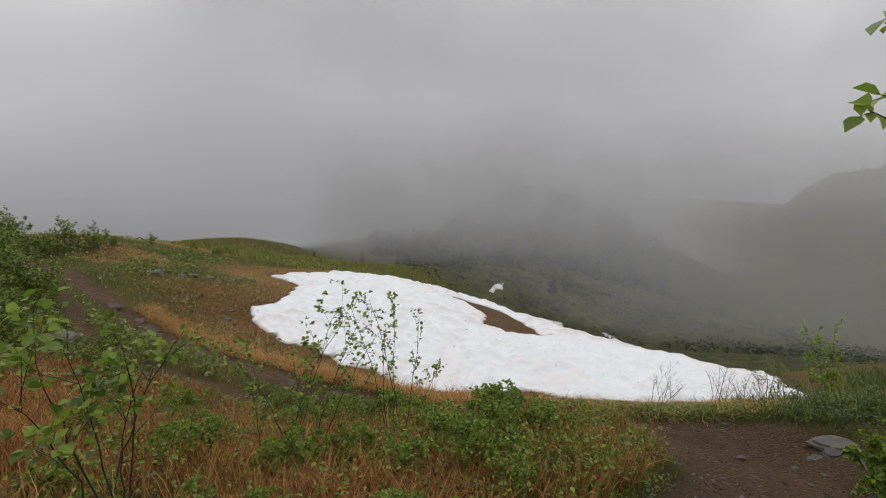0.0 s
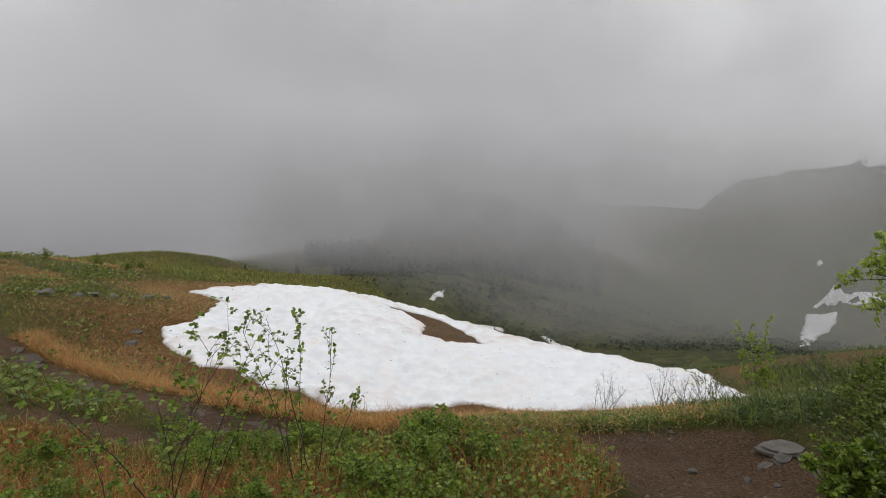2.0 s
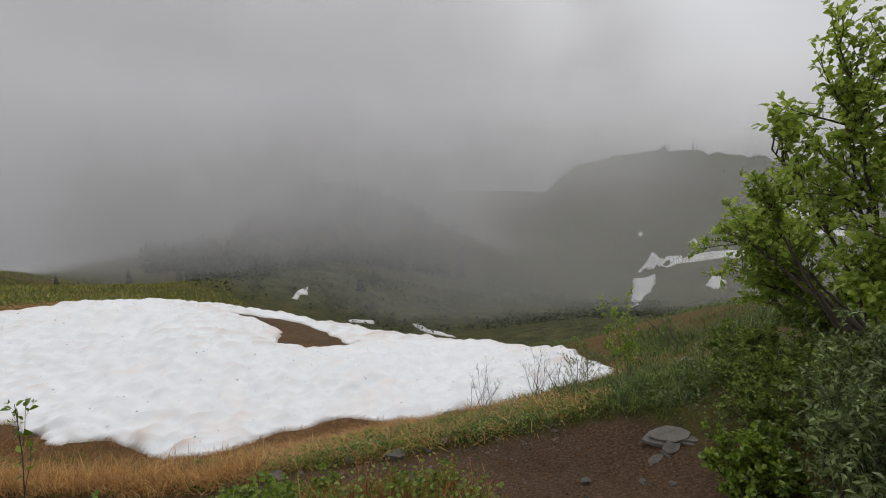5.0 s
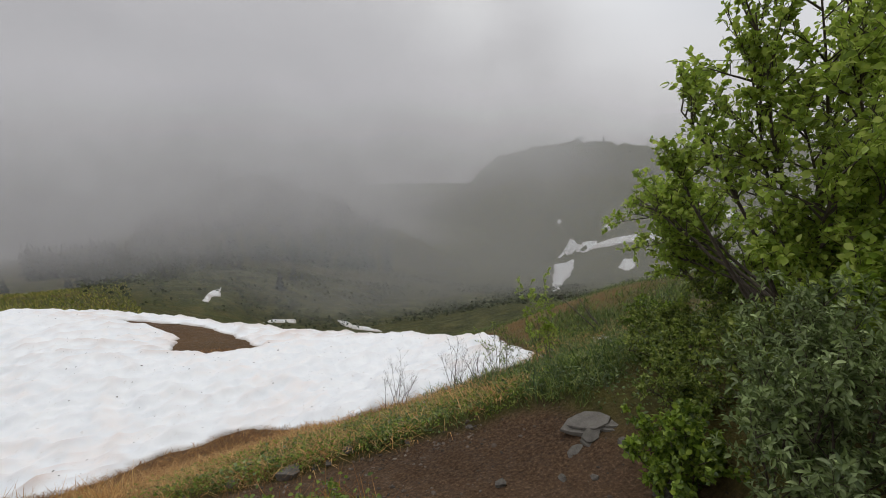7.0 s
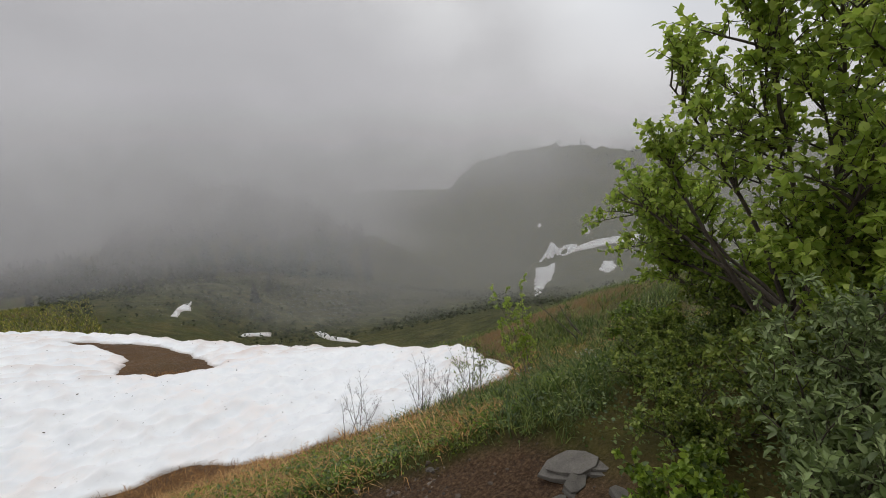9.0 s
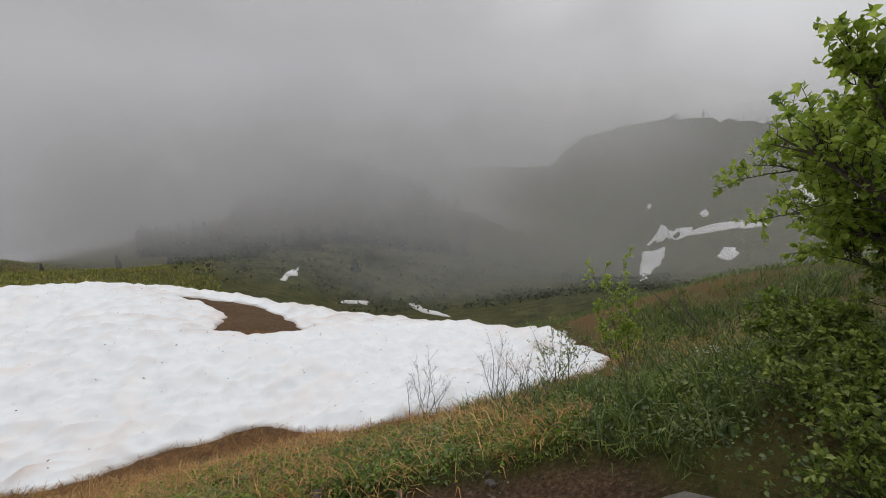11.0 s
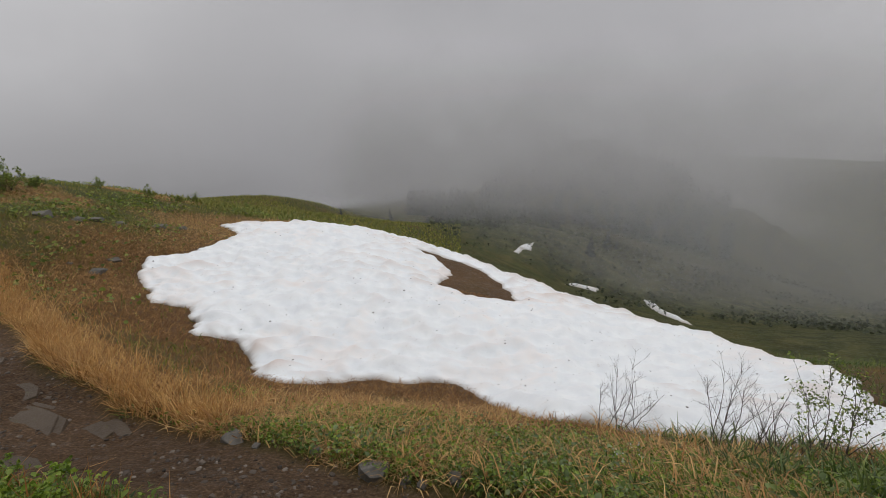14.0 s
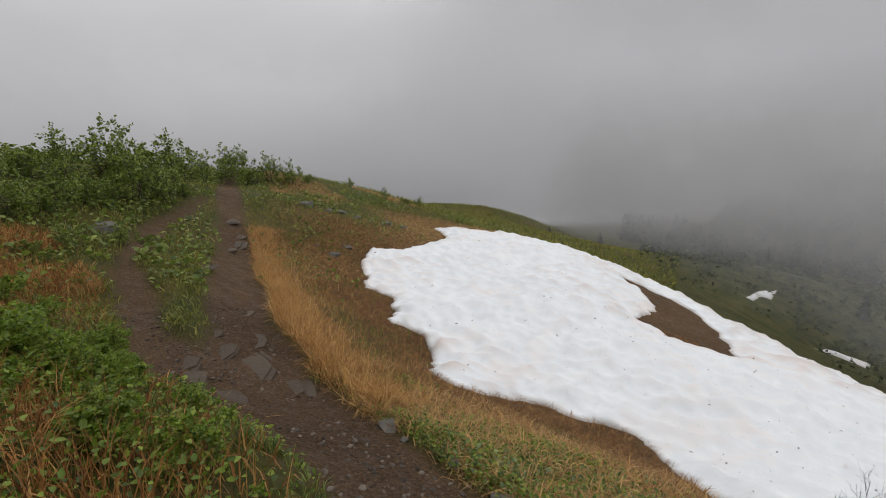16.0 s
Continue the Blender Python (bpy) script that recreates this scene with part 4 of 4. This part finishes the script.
def slab(k):
    """A plate of shale: a jagged outline with depth, split along its layers."""
    rr = rng_of(220 + k)
    bm = bmesh.new()
    n = 8
    a = np.arange(n) * 2 * np.pi / n + rr.normal(0, 0.14, n)
    r = rr.uniform(0.36, 0.52, n)
    for low, high, size in ((-0.09, 0.0, 1.0), (-0.01, 0.055, rr.uniform(0.72, 0.92))):
        off = rr.normal(0, 0.03, 2)
        rim = [[bm.verts.new((np.cos(t) * q * size * s + off[0], np.sin(t) * q * 0.74 * size * s + off[1], z + 0.05 * np.cos(t) * (z > low)))
                for t, q in zip(a, r)] for z, s in ((low, 1.04), (high, 1.0))]
        bm.faces.new(rim[0][::-1])
        bm.faces.new(rim[1])
        for i in range(n):
            bm.faces.new((rim[0][i], rim[0][(i + 1) % n], rim[1][(i + 1) % n], rim[1][i]))
    return finish_stone(bm)


FLAT, LUMP = [slab(k) for k in range(4)], [lump(k) for k in range(4)]


def stone(name, me, x, y, size, turn, tilt=0.0, sink=0.0, label="", group="", squash=1.0):
    ob = new(name, me)
    ob.matrix_world = pose(x, y, land_at(x, y) + size * 0.05 - sink, tilt, tilt * 0.4, turn) @ Matrix.Diagonal((size, size, size * squash, 1))
    return tagged(ob, label, "stone", group)


outcrop = new("shale_outcrop")
outcrop.location = (0.86, 0.02, land_at(0.86, 0.02))
for k, (x, y, rise, s, turn, tilt, thick) in enumerate((
        (0.02, 0.04, 0.04, 0.40, -35, 9, 1.3), (-0.05, -0.10, 0.01, 0.28, 20, 7, 1.3), (0.12, -0.10, 0.015, 0.24, -70, 6, 1.2),
        (0.02, -0.40, -0.01, 0.26, 75, 3, 1.0), (-0.22, -0.10, 0.0, 0.18, 5, 4, 1.0))):
    o = part("slab", FLAT[k % 4], outcrop)
    o.matrix_local = pose(x, y, land_at(0.86 + x, 0.02 + y) - outcrop.location.z + rise, tilt, -tilt * 0.7, turn) @ Matrix.Diagonal((s, s * 0.9, s * thick, 1))
tagged(outcrop, "layered grey shale outcrop beside the trail with mossy edges", "rock")
second = new("shale_outcrop")
second.location = (0.55, -1.05, land_at(0.55, -1.05))
for k, (x, y, s, turn) in enumerate(((0, 0, 0.5, 60), (0.12, 0.18, 0.36, 20), (-0.05, -0.22, 0.4, 80))):
    o = part("slab", LUMP[(k + 1) % 4], second)
    o.matrix_local = pose(x, y, land_at(0.55 + x, -1.05 + y) - second.location.z, 6, 4, turn) @ Matrix.Diagonal((s, s, s * 0.4, 1))
tagged(second, "low dark shale slabs at the foot of the shrubs", "rock")

SUNK = []
for me in FLAT:
    wet = me.copy()
    wet.materials[0] = FLAGS
    SUNK.append(wet)
for k, (x, y, s) in enumerate(((-5.0, 2.2, 0.55), (-3.75, 1.78, 0.62), (-10.1, 4.82, 0.75), (-11.5, 5.5, 0.6), (-7.8, 3.0, 0.5), (-5.9, 2.65, 0.4), (-4.6, 1.25, 0.45),
                               (-4.7, 1.66, 0.5), (-4.2, 1.7, 0.6), (-3.65, 1.2, 0.4), (-5.2, 1.85, 0.35), (-4.1, 1.1, 0.5), (-9.7, 4.5, 0.4), (-10.6, 5.2, 0.45), (-4.45, 1.95, 0.4))):
    stone("flagstone", SUNK[k % 4], x, y, s * 1.25, k * 63, 0, s * 0.142, "flat wet grey stone sunk in the muddy trail", "stones in the trail", 0.55)
for k, (x, y, s) in enumerate(((-1.22, 1.57, 0.30), (-1.0, 1.52, 0.11), (-0.88, 1.49, 0.12), (-0.68, 1.5, 0.14), (-2.45, 1.88, 0.24), (-2.95, 2.1, 0.13), (-0.18, 1.24, 0.10),
                               (0.31, 0.93, 0.09), (0.0, 0.0, 0.12), (0.35, -0.25, 0.10), (-2.2, 1.8, 0.10), (-1.7, 1.75, 0.13), (0.28, -0.55, 0.07), (0.5, -0.4, 0.09))):
    stone("trail_stone", LUMP[k % 4], x, y, s, k * 47, 5, 0.0, "angular grey stone at the edge of the trail", "stones along the trail", 0.8)
for k, (x, y, s) in enumerate(((-12.6, 8.75, 0.7), (-12.1, 9.2, 0.5), (-12.0, 9.7, 0.6), (-11.7, 10.1, 0.45), (-11.2, 10.9, 0.6), (-10.9, 11.4, 0.5), (-11.5, 10.5, 0.35),
                               (-9.6, 7.3, 0.55), (-9.9, 8.0, 0.45), (-10.2, 7.2, 0.3), (-9.5, 2.3, 0.7))):
    stone("hillside_rock", LUMP[k % 4], x, y, s, k * 71, 10, 0.05, "weathered grey rock set in the grassy hillside", "rocks on the hillside", 0.7)

# ---- grass, litter and gravel ----
def scatter(rng, n, x0, x1, y0, y1, weight):
    x, y = rng.uniform(x0, x1, n), rng.uniform(y0, y1, n)
    keep = rng.uniform(0, 1, n) < weight(x, y)
    return x[keep], y[keep]


def blades(name, rng, x, y, high, wide, lean, mat, label):
    """Grass blades: each a bent, tapering strip rooted in the ground."""
    n = len(x)
    h = high * rng.uniform(0.45, 1.25, n)
    a = rng.uniform(0, 2 * np.pi, n)
    out = np.c_[np.cos(a), np.sin(a), np.zeros(n)]
    b = rng.uniform(0, 2 * np.pi, n)
    side = np.c_[np.cos(b), np.sin(b), np.zeros(n)] * (wide * rng.uniform(0.6, 1.4, n))[:, None]
    root = np.c_[x, y, land(x, y) - 0.01]
    tilt = np.clip(lean * (rng.uniform(0.3, 1.4, n) if lean < 1.3 else rng.uniform(0.8, 1.1, n)), 0, 1.5)[:, None]
    up = np.array([0, 0, 1.0])
    mid = root + h[:, None] * 0.55 * (np.cos(tilt * 0.7) * up + np.sin(tilt * 0.7) * out)
    tip = mid + h[:, None] * 0.5 * (np.cos(np.minimum(tilt * 1.6, 1.75)) * up + np.sin(tilt * 1.6) * out)
    co = np.stack([root - side, root + side, mid + side * 0.7, mid - side * 0.7, tip], 1).reshape(-1, 3)
    k = (np.arange(n) * 5)[:, None]
    me = array_mesh(name, co, [k + np.array((3, 2, 4)), k + np.array((0, 1, 2, 3))], mat)
    return tagged(new(name, me), label, "grass", kind="stuff")


def clear_of(x, y, trail=0.0, snow=0.03):
    return (trail_gap(x, y) > trail) & (snow_depth(x, y) < -snow)


def lush(x, y):
    return np.clip(1 - straw_share(x, y) * 1.1, 0.16, 1) * np.clip(rough(x * 1.6, y * 1.6, 91, 3) * 3 + 0.75, 0.15, 1) * clear_of(x, y)


r = rng_of(300)
def clumps(rng, n, each, spread, x0, x1, y0, y1, weight):
    """Tufts: blades gathered round scattered roots."""
    cx, cy = scatter(rng, n, x0, x1, y0, y1, weight)
    k = np.repeat(np.arange(len(cx)), each)
    x, y = cx[k] + rng.normal(0, spread, len(k)), cy[k] + rng.normal(0, spread, len(k))
    keep = clear_of(x, y, -0.03)
    return x[keep], y[keep]


x, y = scatter(r, 80000, -4.5, 4.6, 0.4, 4.2, lambda x, y: lush(x, y))
blades("verge_grass", r, x, y, (0.085 + 0.07 * rough(x * 2.5, y * 2.5, 88, 2)) * np.clip(1.75 - 0.38 * y, 0.55, 1), 0.0036, 0.8, BLADE, "short green grass and herbs on the bank above the snow")
x, y = scatter(r, 50000, 0.9, 9.0, 0.2, 8.0, lambda x, y: lush(x, y) * np.clip(1.2 - x / 9, 0.2, 1))
blades("slope_grass", r, x, y, 0.17 + 0.12 * rough(x * 2, y * 2, 89, 2), 0.0042, 0.9, LUSH, "long wet green grass on the slope below the alder")
x, y = scatter(r, 60000, -8.0, -0.8, -4.0, 2.6, lambda x, y: lush(x, y) * 0.9)
blades("trailside_grass", r, x, y, 0.09, 0.0035, 0.7, MEADOW, "green grass between the trail and the brambles")
x, y = scatter(r, 120000, -22, -4.0, -1.0, 20, lambda x, y: lush(x, y) * np.clip(1.25 + x / 26, 0.35, 1))
blades("meadow_grass", r, x, y, 0.15, 0.008, 0.75, MEADOW, "thick green meadow grass on the knoll")
x, y = scatter(r, 60000, -40, 12.0, 14.0, 56, lambda x, y: clear_of(x, y) * (y > 16) * (x < -3 - 0.15 * (y - 16)))
blades("far_meadow_grass", r, x, y, 0.26, 0.030, 0.8, MEADOW, "green meadow grass beyond the snow")
band = lambda x, y: np.clip(straw_share(x, y) * 1.4 - 0.2, 0, 1) * clear_of(x, y, 0.03)
x, y = scatter(r, 150000, -11.5, 3.0, 1.7, 9.5, band)
blades("matted_grass", r, x, y, 0.17, 0.0036, 1.4, MAT, "flattened brown dead grass round the snow")
x, y = scatter(r, 120000, -20, -8.0, 3.0, 17.0, band)
blades("knoll_straw", r, x, y, 0.16, 0.006, 1.35, DRY, "patchy brown dead grass on the flank of the knoll")
edge = lambda x, y: band(x, y) * np.exp(-np.maximum(line_distance(x, y, TRAIL, TRAIL_HALF) - 0.15, 0) / 0.28) * (x < -2.3)
x, y = scatter(r, 160000, -11.0, -1.8, 1.7, 6.5, edge)
blades("straw_tufts", r, x, y, 0.30, 0.0040, 1.05, STRAW, "tall straw-coloured dry grass lining the trail")
x, y = scatter(r, 110000, -3.0, 4.6, 1.0, 4.0, lambda x, y: clear_of(x, y) * np.clip(rough(x * 1.4, y * 1.4, 93, 3) * 5 + 0.5, 0.03, 1) * np.clip(1.2 - x / 5, 0.2, 1))
blades("dry_stalks", r, x, y, 0.15, 0.0028, 1.3, DRY, "thin dry stalks lying among the green grass")
x, y = clumps(r, 3600, 14, 0.035, -4.0, 4.4, 0.4, 3.6, lambda x, y: lush(x, y) * np.clip(rough(x * 1.8, y * 1.8, 103, 3) * 5 + 0.5, 0.05, 1))
blades("grass_tufts", r, x, y, 0.10 * np.clip(1.6 - 0.3 * y, 0.6, 1.1), 0.0055, 0.95, LUSH, "dark green grass tufts on the bank above the snow")
x, y = clumps(r, 900, 9, 0.04, -4.0, 3.6, 0.9, 3.6, lambda x, y: np.clip(rough(x * 1.3, y * 1.3, 105, 3) * 6 + 0.35, 0.03, 1) * np.clip(1.3 - x / 4, 0.2, 1))
blades("straw_strands", r, x, y, 0.26, 0.0042, 1.3, STRAW, "long bleached straws fallen across the green bank")
x, y = clumps(r, 1500, 12, 0.05, 0.9, 6.0, 0.3, 5.0, lambda x, y: np.clip(rough(x * 1.5, y * 1.5, 107, 3) * 5 + 0.5, 0.05, 1))
blades("slope_tufts", r, x, y, 0.26, 0.0065, 1.0, LUSH, "long arching wet grass tufts on the slope")
rust = lambda x, y: clear_of(x, y, 0.12) * np.clip(rough(x * 0.9, y * 0.9, 95, 3) * 3 + 0.7, 0.1, 1) * np.where(x < -2.6, 1.0, 0.35)
x, y = scatter(r, 80000, -9.0, -1.2, -3.2, 1.4, rust)
blades("dead_ferns", r, x, y, np.where(y > -0.2, 0.2, 0.36), 0.0040, 0.8, RUST, "rust-brown dead ferns and canes under the brambles")


thicket = lambda x, y: clear_of(x, y, 0.10) * np.clip(rough(x * 1.3, y * 1.3, 96, 3) * 4 + 0.6, 0.08, 1) * np.clip((0.5 - y) / 1.0, 0, 1)
x, y = scatter(r, 26000, -6.5, -1.0, -3.0, 0.4, thicket)
blades("dead_canes", r, x, y, 0.34 + 0.12 * rough(x * 2, y * 2, 98, 2), 0.0030, 0.4, RUST, "upright rust-brown dead canes standing among the brambles")


def herb_cover(name, rng, x, y, size, mat, rise, label):
    h = Heap()
    n = len(x)
    at = np.c_[x, y, land(x, y) + rng.uniform(0.01, rise, n)]
    a = rng.uniform(0, 2 * np.pi, n)
    leaves(h, rng, at, np.c_[np.cos(a), np.sin(a), rng.normal(0.15, 0.3, n)], size * rng.uniform(0.5, 1.3, n), 0.36)
    return tagged(new(name, h.mesh(name, mat)), label, "herbs", kind="stuff")


x, y = scatter(r, 60000, -3.5, 4.2, 0.8, 3.6, lambda x, y: lush(x, y) * 0.9)
herb_cover("bank_herbs", r, x, y, 0.028, BERRY, 0.08, "small leafy herbs among the grass of the bank")
x, y = scatter(r, 26000, -7.0, -0.9, -4.0, 1.6, lambda x, y: lush(x, y) * np.where(x > -3.4, 0.8, 0.3))
herb_cover("trailside_herbs", r, x, y, 0.035, BERRY, 0.16, "leafy green undergrowth beside the trail")
x, y = scatter(r, 30000, -5.8, -1.0, -3.0, 0.3, lambda x, y: thicket(x, y) * np.where(x > -3.6, 0.9, 0.4))
herb_cover("thicket_leaves", r, x, y, 0.032, BERRY, 0.34, "fresh green leaves scattered through the dead canes")
x, y = scatter(r, 30000, 0.7, 6.5, -3.5, 1.8, lambda x, y: clear_of(x, y, 0.05) * np.clip(1.1 - 0.6 * y, 0.05, 1))
herb_cover("bank_undergrowth", r, x, y, 0.030, LUSH, 0.14, "dense dark-green undergrowth beneath the shrubs")
x, y = scatter(r, 34000, -20, -6.5, -1.0, 18, lambda x, y: lush(x, y) * np.clip(rough(x * 0.5, y * 0.5, 97, 3) * 4 + 0.5, 0, 1))
herb_cover("knoll_herbs", r, x, y, 0.10, HEATH, 0.18, "leafy green herbs on the knoll")

x, y = scatter(r, 9000, -2.5, 4.2, 1.0, 3.4, lambda x, y: lush(x, y) * np.clip(rough(x * 1.2, y * 1.2, 101, 3) * 5 + 0.4, 0, 1))
herb_cover("pale_rosettes", r, x, y, 0.040, WILLOW, 0.09, "pale green leaf rosettes among the grass of the bank")
# heads of small white flowers
h = Heap()
for fx, fy in ((2.4, 1.39), (2.24, 1.13), (2.36, 1.2), (1.47, 1.47), (0.25, 1.76), (1.9, 1.6), (0.4, 1.9), (2.0, 1.9), (1.2, 1.75), (2.7, 1.5)):
    n = 9
    at = np.c_[fx + r.normal(0, 0.03, n), fy + r.normal(0, 0.03, n), land_at(fx, fy) + 0.17 + r.normal(0, 0.015, n)]
    leaves(h, r, at, r.normal(0, 1, (n, 3)), np.full(n, 0.012), 0.5)
tagged(new("white_flowers", h.mesh("white_flowers", PETAL)), "small white flower heads in the wet grass", "flowers", kind="stuff")

# gravel on the trail
phi = (1 + 5 ** 0.5) / 2
BALL = unit(np.array([(-1, phi, 0), (1, phi, 0), (-1, -phi, 0), (1, -phi, 0), (0, -1, phi), (0, 1, phi), (0, -1, -phi), (0, 1, -phi),
                      (phi, 0, -1), (phi, 0, 1), (-phi, 0, -1), (-phi, 0, 1)], float))
BALL_FACES = np.array([(0, 11, 5), (0, 5, 1), (0, 1, 7), (0, 7, 10), (0, 10, 11), (1, 5, 9), (5, 11, 4), (11, 10, 2), (10, 7, 6), (7, 1, 8),
                       (3, 9, 4), (3, 4, 2), (3, 2, 6), (3, 6, 8), (3, 8, 9), (4, 9, 5), (2, 4, 11), (6, 2, 10), (8, 6, 7), (9, 8, 1)])
x, y = scatter(r, 40000, -6.5, 1.6, -2.5, 3.2, lambda x, y: (trail_gap(x, y) < 0.06) * np.clip(rough(x * 2.2, y * 2.2, 99, 3) * 4 + 0.45, 0.06, 1))
n = len(x)
s = 0.003 + 0.020 * r.uniform(0, 1, n) ** 6
co = BALL[None] * r.uniform(0.6, 1.3, (n, 12, 1)) * s[:, None, None] * np.stack([r.uniform(0.7, 1.5, n), r.uniform(0.7, 1.3, n), r.uniform(0.35, 0.7, n)], 1)[:, None]
a = r.uniform(0, 6.28, n)
co = np.stack([co[..., 0] * np.cos(a)[:, None] - co[..., 1] * np.sin(a)[:, None], co[..., 0] * np.sin(a)[:, None] + co[..., 1] * np.cos(a)[:, None], co[..., 2]], -1)
co = co + np.c_[x, y, land(x, y) + s * 0.2][:, None]
faces = (np.arange(n)[:, None, None] * 12 + BALL_FACES[None]).reshape(-1, 3)
tagged(new("trail_gravel", array_mesh("trail_gravel", co.reshape(-1, 3), [faces], CHIPS, False)), "loose shale chips scattered on the dark muddy trail", "gravel", kind="stuff")

# bits of leaf and twig on the snow
snow_me = bpy.data.objects["snowfield"].data
top = np.empty(len(snow_me.vertices) * 3, np.float32)
snow_me.vertices.foreach_get("co", top)
top = top.reshape(-1, 3)
top = top[snow_depth(top[:, 0], top[:, 1]) > 0.2]
pick = top[r.choice(len(top), 420, False)]
h = Heap()
leaves(h, r, pick + np.array([0, 0, 0.012]), np.c_[r.normal(0, 1, (420, 2)), np.zeros(420)], 0.012 + 0.055 * r.uniform(0, 1, 420) ** 3, 0.25, 0.05, 1.6)
tagged(new("snow_litter", h.mesh("snow_litter", BARK)), "dark bits of leaf and twig strewn on the snow", "litter", kind="stuff")
